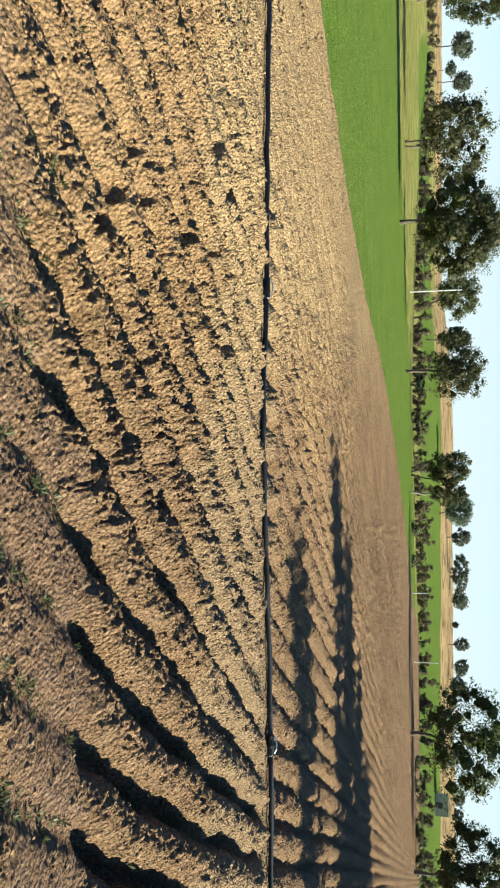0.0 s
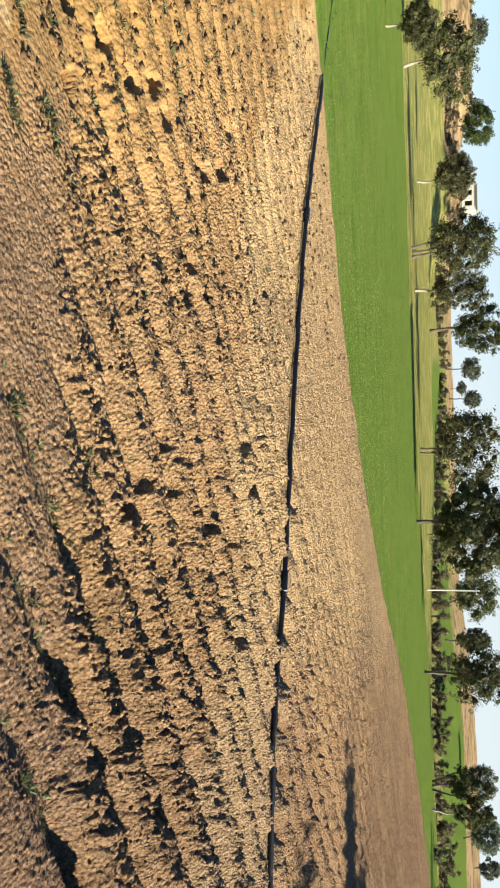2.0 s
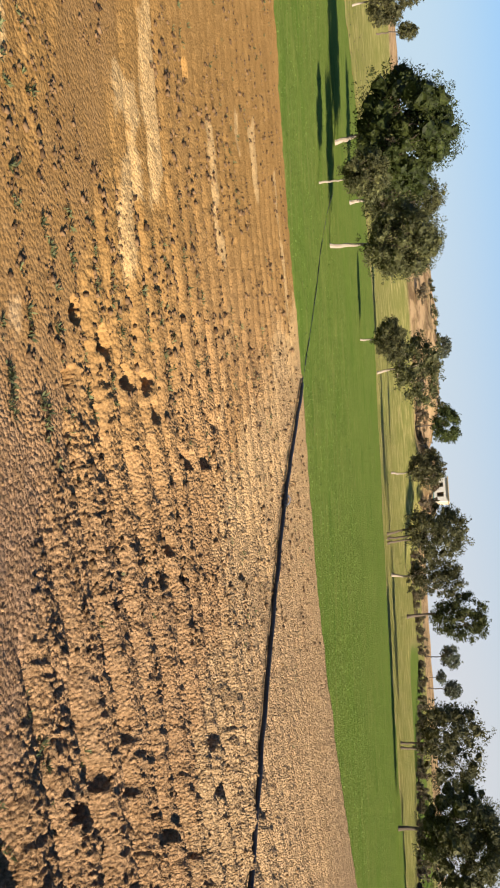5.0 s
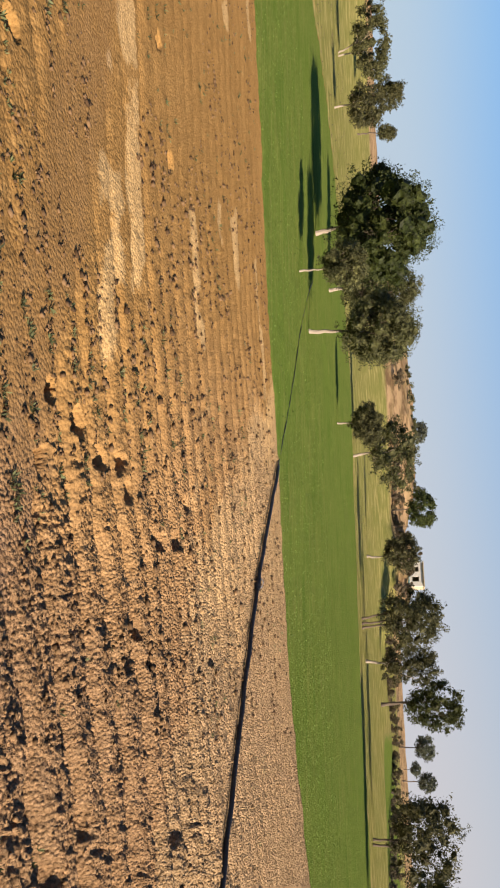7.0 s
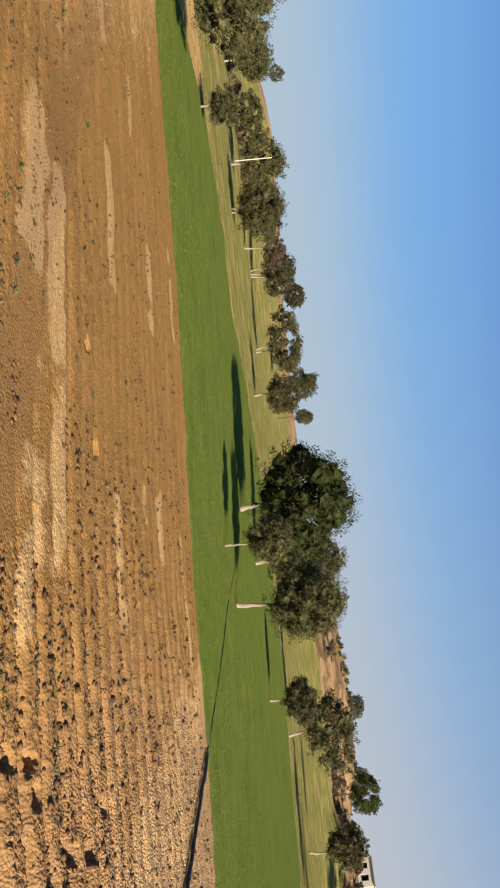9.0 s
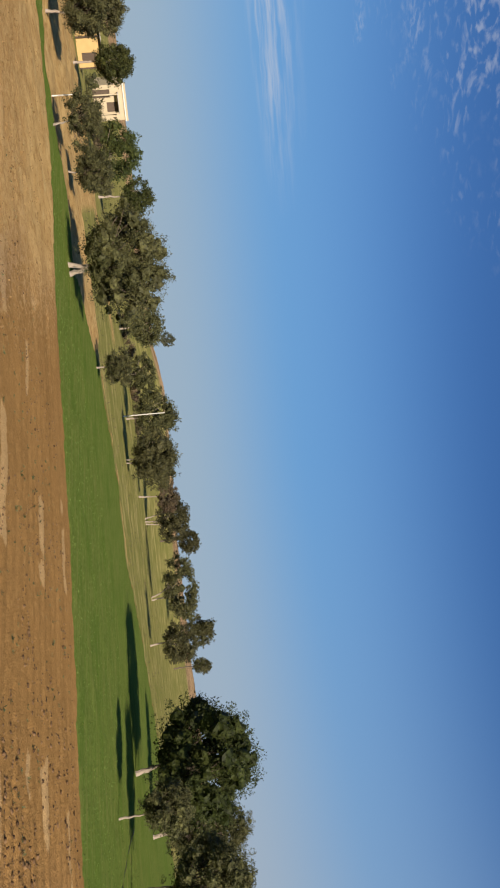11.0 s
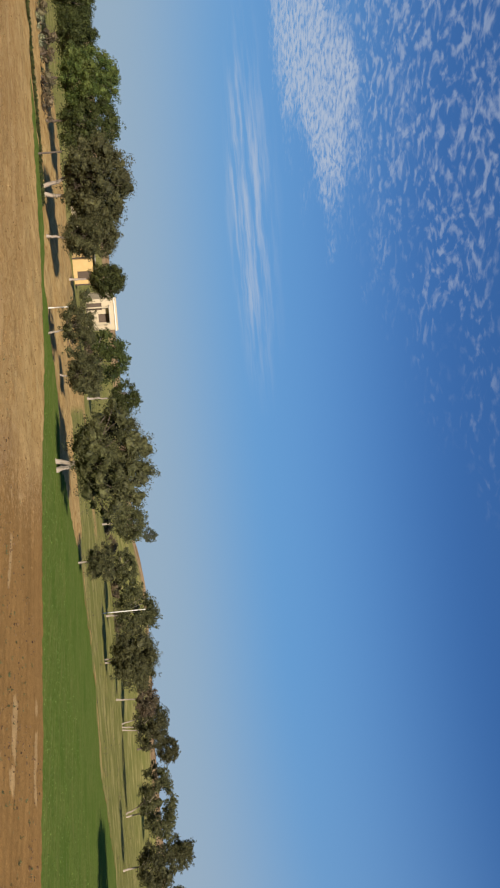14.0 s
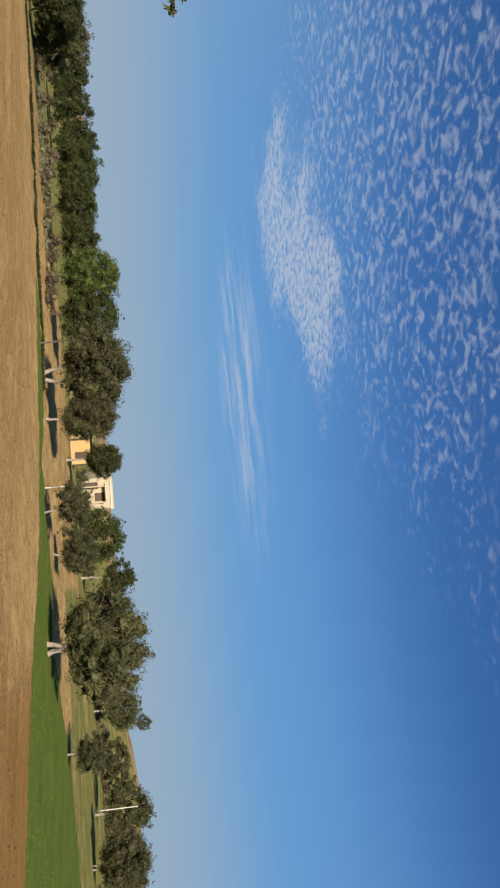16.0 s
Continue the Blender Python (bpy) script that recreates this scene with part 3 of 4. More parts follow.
def build_ground():
    turns = np.concatenate([np.linspace(-34, 64, 760), np.linspace(64, 90, 160)[1:], np.linspace(90, 142, 170)[1:], np.linspace(142, 326, 120)[1:-1]])
    dips = np.linspace(32.0, 1.6, 445)
    reach = np.concatenate([np.linspace(0.25, 3.3, 22), 2.15 / np.tan(np.radians(dips)), np.geomspace(79, 700, 72), [900, 1300, 2000, 3200, 4800]])
    reach = np.unique(reach)
    b, r = np.meshgrid(np.radians(turns), reach)
    x, y = -np.sin(b) * r, np.cos(b) * r
    pale, crop, dry, sand, e = cover(x, y)
    z = land(x, y) + np.where(e > 0, relief(x, y, e), 0.0)
    z = z + crop * (0.03 + 0.012 * grain(x, y, 0.3, 41) + 0.015 * grain(x, y, 1.0, 42)) * smooth((150 - r) / 60)
    z = z + (dry + sand) * (1 - crop) * 0.05 * grain(x, y, 0.8, 43) * smooth((120 - r) / 60)
    n_r, n_b = x.shape
    verts = np.stack([x.ravel(), y.ravel(), z.ravel()], 1)
    i = np.arange((n_r - 1) * n_b).reshape(n_r - 1, n_b)
    j = np.roll(i, -1, axis=1)
    quads = np.stack([i.ravel(), (i + n_b).ravel(), (j + n_b).ravel(), j.ravel()], 1)
    data = bpy.data.meshes.new("ground")
    data.vertices.add(len(verts) + 1)
    data.vertices.foreach_set("co", np.append(verts, [[0, 0, 0]], 0).ravel())
    fan = np.stack([np.full(n_b, len(verts)), np.arange(n_b), np.roll(np.arange(n_b), -1)], 1)
    loops = np.concatenate([quads.ravel(), fan.ravel()])
    data.loops.add(len(loops))
    data.loops.foreach_set("vertex_index", loops.astype(np.int32))
    starts = np.concatenate([np.arange(len(quads)) * 4, len(quads) * 4 + np.arange(n_b) * 3])
    data.polygons.add(len(starts))
    data.polygons.foreach_set("loop_start", starts.astype(np.int32))
    data.update(calc_edges=True)
    data.validate()
    data.polygons.foreach_set("use_smooth", np.ones(len(data.polygons), bool))
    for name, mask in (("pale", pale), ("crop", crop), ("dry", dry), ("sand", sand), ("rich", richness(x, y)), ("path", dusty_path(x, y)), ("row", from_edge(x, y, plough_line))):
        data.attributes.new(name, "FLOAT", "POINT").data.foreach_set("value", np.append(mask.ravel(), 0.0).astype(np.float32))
    data.materials.append(GROUND)
    return tagged(new("ground", data), "ploughed brown field with green crop, dry grass and dunes beyond", "ground", kind="structure")


build_ground()


# ---- trees ----
def tube(verts, faces, line, radii, sides=7):
    """A tapered round limb along a line, added to the lists."""
    first = len(verts)
    for k, (q, rad) in enumerate(zip(line, radii)):
        ahead = (line[min(k + 1, len(line) - 1)] - line[max(k - 1, 0)]).normalized()
        side = ahead.orthogonal().normalized()
        other = ahead.cross(side)
        for s in range(sides):
            a = 2 * math.pi * s / sides
            verts.append(q + (side * math.cos(a) + other * math.sin(a)) * rad * (1 + 0.12 * math.sin(3 * a + k)))
    for k in range(len(line) - 1):
        for s in range(sides):
            a, b = first + k * sides + s, first + k * sides + (s + 1) % sides
            faces.append((a, b, b + sides, a + sides))
    faces.append(tuple(first + (len(line) - 1) * sides + s for s in range(sides)))


def limb_line(start, end, rng, steps=6, bow=0.12):
    span = (end - start).length
    sway = Vector((rng.uniform(-1, 1), rng.uniform(-1, 1), rng.uniform(-0.3, 0.5))) * span * bow
    return [start.lerp(end, k / steps) + sway * math.sin(math.pi * k / steps) + Vector((rng.uniform(-1, 1), rng.uniform(-1, 1), 0)) * span * 0.02 for k in range(steps + 1)]


def leaf_mesh(centres, rng, count, size, squash=0.85):
    """Many small pointed leaves over the skin of the clumps (place, radius)."""
    weights = np.array([c[3] ** 2 for c in centres])
    pick = rng.choice(len(centres), count, p=weights / weights.sum())
    mid = np.array([c[:3] for c in centres])[pick]
    rad = np.array([c[3] for c in centres])[pick]
    ray = rng.normal(size=(count, 3))
    ray /= np.linalg.norm(ray, axis=1)[:, None]
    at = mid + ray * (rad * (0.5 + 0.65 * rng.random(count) ** 0.8))[:, None] * np.array([1, 1, squash])
    along = ray * 0.8 + rng.normal(size=(count, 3)) * 0.6 + np.array([0, 0, 0.1])
    along /= np.linalg.norm(along, axis=1)[:, None]
    across = np.cross(along, rng.normal(size=(count, 3)))
    across /= np.linalg.norm(across, axis=1)[:, None]
    long = size * rng.uniform(0.6, 1.5, count)[:, None]
    a, c = at - along * long * 0.5, at + along * long * 0.5
    verts = np.stack([a + across * long * 0.3, c, a - across * long * 0.3], 1).reshape(-1, 3)
    return verts, np.arange(count * 3).reshape(count, 3)


def leaf_masses(hearts, rng, fine, swell=0.6):
    """A lumpy leafy body in the middle of each clump."""
    ball, skin = BALLS[fine]
    hearts = np.array(hearts)
    shape = ball[None] * rng.uniform(0.5, 1.2, (len(hearts), len(ball), 1))
    verts = hearts[:, None, :3] + shape * hearts[:, None, 3:] * np.array([swell, swell, swell * 0.85])
    return verts.reshape(-1, 3), (skin[None] + len(ball) * np.arange(len(hearts))[:, None, None]).reshape(-1, 3)


def foliage_mesh(name, clumps, hearts, rng, count, size, leaf, root, fine):
    leaves, blades = leaf_mesh(clumps, rng, count, size)
    masses, skins = leaf_masses(hearts, rng, fine)
    ob = fill_mesh(name, np.concatenate([leaves, masses]), np.concatenate([blades, skins + len(leaves)]), leaf, root)
    ob.data.polygons.foreach_set("use_smooth", np.zeros(len(blades) + len(skins), bool))
    return ob


def fill_mesh(name, verts, faces, mat, parent=None, label=""):
    """A mesh of quads from arrays."""
    data = bpy.data.meshes.new(name)
    data.vertices.add(len(verts))
    data.vertices.foreach_set("co", np.asarray(verts, np.float32).ravel())
    data.loops.add(faces.size)
    data.loops.foreach_set("vertex_index", faces.ravel().astype(np.int32))
    data.polygons.add(len(faces))
    data.polygons.foreach_set("loop_start", (np.arange(len(faces)) * faces.shape[1]).astype(np.int32))
    data.update(calc_edges=True)
    data.materials.append(mat)
    ob = new(name, data)
    if parent is not None:
        ob.parent = parent
    return tagged(ob, label)


SEEDS = iter(range(100, 100000))


def ball(subdivisions):
    bm = bmesh.new()
    bmesh.ops.create_icosphere(bm, subdivisions=subdivisions, radius=1.0)
    made = np.array([v.co[:] for v in bm.verts]), np.array([[v.index for v in f.verts] for f in bm.faces])
    bm.free()
    return made


BALLS = (ball(1), ball(2))


def tree(left, far, top, low, wide, label, leaf=DEEP_LEAF, bark=BARK, lean=0.0, trunks=1, thick=0.0, dense=1.0, name="tree", category="tree", at=None, group="", grain_size=0.0, spread=0.0):
    """A field tree: bare trunk, forking limbs and a lumpy crown of small leaves. top, low: heights of crown's top and lower edge."""
    seed = next(SEEDS)
    rng, nrng = random.Random(seed), np.random.default_rng(seed)
    x, y = at or spot(left, far)
    root = tagged(new(name), label, category, group)
    root.location = (x, y, ground_at(x, y) - 0.03)
    tall, half = top - low, wide / 2
    side = Vector((-math.cos(radians(left)), -math.sin(radians(left)), 0))
    heart = Vector((0, 0, low + tall * 0.5)) + side * lean
    thick = thick or max(0.021 * top, 0.05)
    # clumps of the crown: lobes over an uneven dome, sprigs at their rims
    clumps = []
    amount = int((95 if far < 62 else 52) * dense)
    swing, turn = rng.uniform(0, 6.28), rng.uniform(0, 6.28)
    for k in range(amount):
        a, h = 2.399963 * k + rng.uniform(-0.5, 0.5), -0.96 + 1.94 * (k + rng.random()) / amount
        rim = max(0.1, 1 - abs(h) ** 2.2) ** 0.5
        out = rng.uniform(0.74, 1.02) if k % 4 else rng.uniform(0.25, 0.6)
        lobe = 0.92 + 0.13 * math.sin(2 * a + swing) + 0.1 * math.sin(3 * a + turn + 3 * h)
        size = rng.uniform(0.13, 0.28) * min(half, tall * 0.65)
        wide_at = (half - size * 0.75) * rim * out * lobe
        q = heart + Vector((math.cos(a) * wide_at, math.sin(a) * wide_at, h * (tall * 0.5 - size * 0.7) * (0.93 + 0.1 * math.sin(2 * a + turn))))
        clumps.append((q.x, q.y, q.z, size))
    for k in range(int(amount * 1.2)):
        lump = clumps[rng.randrange(amount)]
        ray = Vector((lump[0] - heart.x + rng.gauss(0, 0.3) * half, lump[1] - heart.y + rng.gauss(0, 0.3) * half, lump[2] - heart.z + rng.gauss(0, 0.3) * tall)).normalized()
        q = Vector(lump[:3]) + ray * lump[3] * rng.uniform(0.8, 1.45)
        clumps.append((q.x, q.y, q.z, lump[3] * rng.uniform(0.22, 0.46)))
    hearts = clumps[:amount] + [(heart.x, heart.y, heart.z, 0.42 * min(half, tall * 0.55))]
    # trunks and limbs
    verts, faces, tips = [], [], []
    for k in range(trunks):
        foot = Vector(((k - (trunks - 1) / 2) * thick * 2.6, rng.uniform(-1, 1) * thick, -0.05))
        foot = side * foot.x + Vector((0, 0, foot.z))
        fork = Vector((heart.x * 0.5, heart.y * 0.5, low + tall * 0.16)) + side * (k - (trunks - 1) / 2) * spread + Vector((rng.uniform(-1, 1), rng.uniform(-1, 1), 0)) * 0.06 * half
        line = limb_line(foot, fork, rng, 7, 0.05)
        widths = [thick * (1.35 if s == 0 else 1.0 - 0.45 * s / 7) / (1 if trunks == 1 else 1.35) for s in range(8)]
        tube(verts, faces, line, widths, 9)
        tips.append((fork, widths[-1]))
    if far < 45:
        mesh_object("trunk", verts, faces, bark, root)
        verts, faces = [], []
    for k, (qx, qy, qz, size) in enumerate(clumps[:amount]):
        if k % 3 == 0 or far < 45 and k % 2:
            start, width = tips[k % len(tips)]
            tube(verts, faces, limb_line(start - Vector((0, 0, 0.05)), Vector((qx, qy, qz)), rng, 4, 0.15), [width * 0.55 * (1 - 0.8 * s / 4) for s in range(5)], 5)
            if far < 45:
                mesh_object("limb", verts, faces, DARK_BARK, root)
                verts, faces = [], []
    if far >= 45:
        mesh_object("trunk", verts, faces, bark, root)
    grainy = grain_size or max(0.045, far * (0.00135 if far < 62 else 0.0016))
    count = max(1200, 3.2 * dense * wide * tall / (grainy * grainy * 0.3))
    most = 22000 if far < 62 else 7500
    if count > most:
        grainy, count = grainy * math.sqrt(math.sqrt(count / most)), most
    foliage_mesh("crown", clumps, hearts, nrng, int(count), grainy, leaf, root, int(far < 62))
    return root


def bush(left, far, tall, wide, label, leaf=SCRUB_LEAF, name="bush", at=None, group=""):
    """A low shrub: a few stems and a heap of small leaves down to the ground."""
    seed = next(SEEDS)
    rng, nrng = random.Random(seed), np.random.default_rng(seed)
    x, y = at or spot(left, far)
    root = tagged(new(name), label, "bush", group)
    root.location = (x, y, ground_at(x, y) - 0.02)
    clumps, verts, faces = [], [], []
    for k in range(9):
        a, out = rng.uniform(0, 2 * math.pi), rng.uniform(0, 0.75)
        size = rng.uniform(0.25, 0.42) * min(wide * 0.5, tall)
        q = Vector((math.cos(a) * out * wide * 0.5, math.sin(a) * out * wide * 0.5, rng.uniform(0.25, 1.0) * tall * (1 - 0.4 * out) - size * 0.5))
        q.z = max(q.z, size * 0.4)
        clumps.append((q.x, q.y, q.z, size))
        if k < 5:
            tube(verts, faces, limb_line(Vector((q.x * 0.1, q.y * 0.1, -0.03)), q, rng, 3, 0.1), [0.03 * tall, 0.025 * tall, 0.018 * tall, 0.008 * tall], 5)
    mesh_object("woody_base", verts, faces, DARK_BARK, root)
    grainy = max(0.05, far * 0.0016)
    count = int(min(500, max(110, 1.2 * wide * tall / (grainy * grainy * 0.3))))
    foliage_mesh("leaves", clumps, clumps, nrng, count, grainy, leaf, root, 0)
    return root


# ---- trees of the fields, from right to left ----
tree(-19.6, 94.0, 10.65, 1.44, 13.16, "dark backlit field tree with a bare trunk and ragged crown", DEEP_LEAF, DARK_BARK, lean=-0.14)
tree(-27.7, 111.8, 11.84, 1.88, 12.96, "dark backlit field tree with a bare trunk and ragged crown", DEEP_LEAF, DARK_BARK, lean=0.34)
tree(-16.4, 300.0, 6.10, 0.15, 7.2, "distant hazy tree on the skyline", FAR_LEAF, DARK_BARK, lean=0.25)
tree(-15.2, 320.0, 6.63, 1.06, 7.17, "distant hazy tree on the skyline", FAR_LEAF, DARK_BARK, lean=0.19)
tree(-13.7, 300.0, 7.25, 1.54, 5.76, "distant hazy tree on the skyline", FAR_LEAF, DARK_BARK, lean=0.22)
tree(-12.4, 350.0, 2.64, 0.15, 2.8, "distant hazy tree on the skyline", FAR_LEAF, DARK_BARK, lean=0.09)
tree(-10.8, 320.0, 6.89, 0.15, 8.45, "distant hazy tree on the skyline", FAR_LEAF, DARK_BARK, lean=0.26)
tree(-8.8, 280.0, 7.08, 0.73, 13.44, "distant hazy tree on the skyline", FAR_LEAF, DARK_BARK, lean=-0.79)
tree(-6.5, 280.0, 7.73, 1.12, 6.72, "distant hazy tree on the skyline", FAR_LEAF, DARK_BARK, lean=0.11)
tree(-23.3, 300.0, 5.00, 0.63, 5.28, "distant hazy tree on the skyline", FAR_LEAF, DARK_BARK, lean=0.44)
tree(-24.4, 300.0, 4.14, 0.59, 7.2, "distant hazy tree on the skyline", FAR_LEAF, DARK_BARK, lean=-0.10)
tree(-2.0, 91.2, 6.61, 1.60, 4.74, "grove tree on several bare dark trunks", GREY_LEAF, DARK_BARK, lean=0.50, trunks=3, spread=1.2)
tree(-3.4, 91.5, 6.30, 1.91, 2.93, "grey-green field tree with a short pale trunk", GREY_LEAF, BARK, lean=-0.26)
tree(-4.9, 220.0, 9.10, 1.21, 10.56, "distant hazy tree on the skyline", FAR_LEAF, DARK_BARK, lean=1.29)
tree(5.0, 71.0, 6.96, 1.89, 5.68, "round olive tree with a straight dark trunk beside the hedge", GREY_LEAF, DARK_BARK, lean=-0.14)
tree(9.6, 150.0, 10.35, 2.20, 9.0, "far round tree beyond the fields", GREY_LEAF, DARK_BARK, lean=1.55)
tree(7.2, 170.0, 9.35, 1.99, 6.12, "far round tree beyond the fields", GREY_LEAF, DARK_BARK, lean=0.17)
tree(15.1, 58.8, 7.44, 1.18, 7.43, "large grey-green tree with a straight dark trunk in the green crop", GREY_LEAF, DARK_BARK, lean=-0.41)
tree(20.1, 73.8, 7.10, 1.32, 9.73, "broad grey-green tree with twin dark trunks in the green crop", GREY_LEAF, DARK_BARK, lean=0.14, trunks=2, spread=0.6)
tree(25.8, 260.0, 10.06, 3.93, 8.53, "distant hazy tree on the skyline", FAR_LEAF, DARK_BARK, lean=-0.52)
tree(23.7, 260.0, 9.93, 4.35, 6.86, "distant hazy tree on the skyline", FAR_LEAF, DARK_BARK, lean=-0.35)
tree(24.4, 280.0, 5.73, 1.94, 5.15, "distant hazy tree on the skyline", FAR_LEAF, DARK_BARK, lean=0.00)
tree(33.8, 66.8, 6.75, 1.33, 6.57, "broad olive tree with several trunks beyond the crop", GREY_LEAF, DARK_BARK, lean=0.46, trunks=3, spread=0.6)
tree(31.3, 72.2, 6.33, 1.07, 4.05, "grey-green field tree with a short pale trunk", GREY_LEAF, BARK, lean=-0.36)
tree(28.4, 130.0, 12.90, 3.26, 9.05, "tall dark tree beyond the hedge", DEEP_LEAF, DARK_BARK, lean=0.00)
tree(38.4, 92.0, 6.04, 1.68, 4.71, "grey-green field tree with a short pale trunk", GREY_LEAF, BARK, lean=0.21)
tree(41.6, 150.0, 8.30, 2.61, 9.96, "dark round tree on the dune slope", DEEP_LEAF, DARK_BARK, lean=0.01)
tree(45.5, 64.0, 5.19, 1.02, 6.14, "grey-green field tree with a short pale trunk", GREY_LEAF, BARK, lean=0.23)
tree(47.9, 41.0, 2.45, 0.70, 2.46, "grey-green field tree with a short pale trunk", GREY_LEAF, BARK, lean=-0.13)
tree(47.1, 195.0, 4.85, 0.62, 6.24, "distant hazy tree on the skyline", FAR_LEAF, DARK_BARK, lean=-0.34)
tree(54.6, 26.2, 3.60, 1.02, 3.0, "grey-green tree with a tall pale bare trunk in the crop", GREY_LEAF, BARK, lean=-0.15, thick=0.07)
tree(58.8, 24.2, 2.14, 0.66, 1.78, "small dusty grey tree with a thin pale trunk in the crop", GREY_LEAF, BARK, lean=0.05, thick=0.035)
tree(61.2, 32.5, 4.8, 0.62, 5.7, "large dark green spreading tree casting a long shadow", SHADE_LEAF, BARK, lean=0.1, thick=0.1, dense=1.25)
tree(57.3, 40.0, 4.56, 0.57, 3.2, "grey-green field tree with a short pale trunk", GREY_LEAF, BARK, lean=-0.20)
tree(69.1, 63.2, 3.78, 0.93, 4.37, "small round tree with a slim pale trunk in dry grass", GREY_LEAF, BARK, lean=-0.14)
tree(69.7, 120.0, 7.21, 3.09, 5.18, "far round tree beyond the fields", GREY_LEAF, DARK_BARK, lean=-0.32)
tree(67.3, 140.0, 6.48, 3.12, 3.36, "far round tree beyond the fields", GREY_LEAF, DARK_BARK, lean=-0.20)
tree(72.2, 82.8, 5.00, 1.21, 8.58, "low spreading tree on two pale trunks in dry grass", GREY_LEAF, BARK, lean=0.66, trunks=2, spread=0.8)
tree(76.1, 121.8, 6.06, 2.60, 5.26, "far round tree beyond the fields", GREY_LEAF, DARK_BARK, lean=-0.57)
tree(77.6, 94.0, 5.39, 1.06, 6.13, "tree on a cluster of three pale trunks", GREY_LEAF, BARK, lean=-0.07, trunks=3, spread=0.7)
tree(79.4, 80.0, 4.07, 1.77, 3.68, "rust-brown leafed shrub among the trees", SCRUB_LEAF, BARK, lean=-0.30)
tree(82.0, 59.2, 3.92, 0.39, 5.23, "low grey-green tree on two pale trunks in dry grass", GREY_LEAF, BARK, lean=-0.03, trunks=2, spread=0.5)
tree(85.0, 71.0, 4.79, 0.62, 4.98, "grey-green field tree with a short pale trunk", GREY_LEAF, BARK, lean=-0.00)
tree(88.8, 37.2, 1.77, 0.38, 1.97, "small thin-leaved sapling with a pale stem on the sandy verge", GREY_LEAF, BARK, lean=-0.11, dense=0.7)
tree(88.1, 90.0, 3.34, 0.55, 6.22, "grey-green field tree with a short pale trunk", GREY_LEAF, BARK, lean=-0.26)
tree(95.7, 29.2, 3.59, 0.49, 4.63, "large grey-green tree with a thick forked trunk at the crop's edge", GREY_LEAF, BARK, lean=-0.06, trunks=2, thick=0.13, spread=0.25, dense=1.2)
tree(91.3, 85.0, 4.73, 1.17, 4.9, "grey-green field tree with a short pale trunk", GREY_LEAF, BARK, lean=-0.09)
tree(90.3, 200.0, 7.80, 3.99, 4.03, "distant hazy tree on the skyline", FAR_LEAF, DARK_BARK, lean=-0.44)
tree(100.2, 75.0, 5.02, 1.99, 3.6, "dense dark green tree behind the sandy yard", DEEP_LEAF, BARK, lean=-0.26)
tree(102.0, 35.8, 1.99, 0.35, 2.43, "small round grey tree on bare sandy ground", GREY_LEAF, BARK, lean=-0.07, dense=0.9)
tree(103.0, 65.0, 4.05, 0.62, 5.1, "dense dark green tree beside the farmhouse", DEEP_LEAF, BARK, lean=-0.12)
tree(104.9, 31.8, 1.93, 0.50, 2.43, "small sparse grey tree on bare sandy ground", GREY_LEAF, BARK, lean=0.13, dense=0.6)
tree(108.4, 60.0, 4.08, 1.34, 3.07, "leafy green tree between shed and house", DEEP_LEAF, BARK, lean=-0.11)
tree(111.4, 38.0, 3.34, 0.60, 2.64, "grey-green field tree with a short pale trunk", GREY_LEAF, BARK, lean=-0.09)
tree(114.3, 39.0, 4.19, 0.72, 4.9, "wide dense tree on two pale trunks beside the crop", GREY_LEAF, BARK, lean=0.27, trunks=2, thick=0.14, spread=0.9, dense=1.2)
tree(118.6, 50.0, 4.28, 0.50, 3.3, "dense dark tree joining the hedge row", DEEP_LEAF, DARK_BARK, lean=-0.28)
tree(121.2, 50.0, 4.48, 0.68, 3.8, "tall bright green feathery tree in the hedge row", FRESH_LEAF, DARK_BARK, lean=-0.16)
tree(123.6, 54.0, 3.40, 0.8, 3.45, "dense tree in the long hedge row", DEEP_LEAF, DARK_BARK, lean=-0.14)
tree(125.5, 56.0, 3.48, 0.8, 4.55, "dense tree in the long hedge row", DEEP_LEAF, DARK_BARK, lean=0.15)
tree(128.0, 58.0, 3.76, 0.8, 4.37, "dense tree in the long hedge row", DEEP_LEAF, DARK_BARK, lean=-0.10)
tree(129.7, 62.0, 3.92, 0.8, 3.38, "dense tree in the long hedge row", DEEP_LEAF, DARK_BARK, lean=-0.06)
tree(131.9, 80.0, 4.26, 0.15, 4.83, "dense tree in the long hedge row", DEEP_LEAF, DARK_BARK, lean=-0.03)
tree(133.4, 85.0, 4.17, 0.15, 4.44, "dense tree in the long hedge row", DEEP_LEAF, DARK_BARK, lean=0.15)
tree(135.4, 60.0, 3.81, 0.15, 4.18, "dense round grey-green tree in the hedge row", GREY_LEAF, DARK_BARK, lean=0.10)
tree(137.2, 58.0, 3.54, 0.15, 4.37, "dense tree in the long hedge row", DEEP_LEAF, DARK_BARK, lean=0.27)

# a tree close by, of which a hanging twig shows
near_tree = tree(154, 6.0, 4.6, 2.7, 2.3, "nearby tree with a low hanging twig", GREY_LEAF, DARK_BARK, grain_size=0.07)
twig_rng = np.random.default_rng(3)
tip = Vector((*spot(137.6, 5.8), 2.83)) - near_tree.location
foliage_mesh("hanging_twig", [(tip.x + 0.05 * k, tip.y - 0.09 * k, tip.z + 0.05 * k, 0.06 + 0.01 * k) for k in range(5)], [(tip.x, tip.y, tip.z, 0.03)], twig_rng, 260, 0.05, GREY_LEAF, near_tree, 0)
verts, faces = [], []
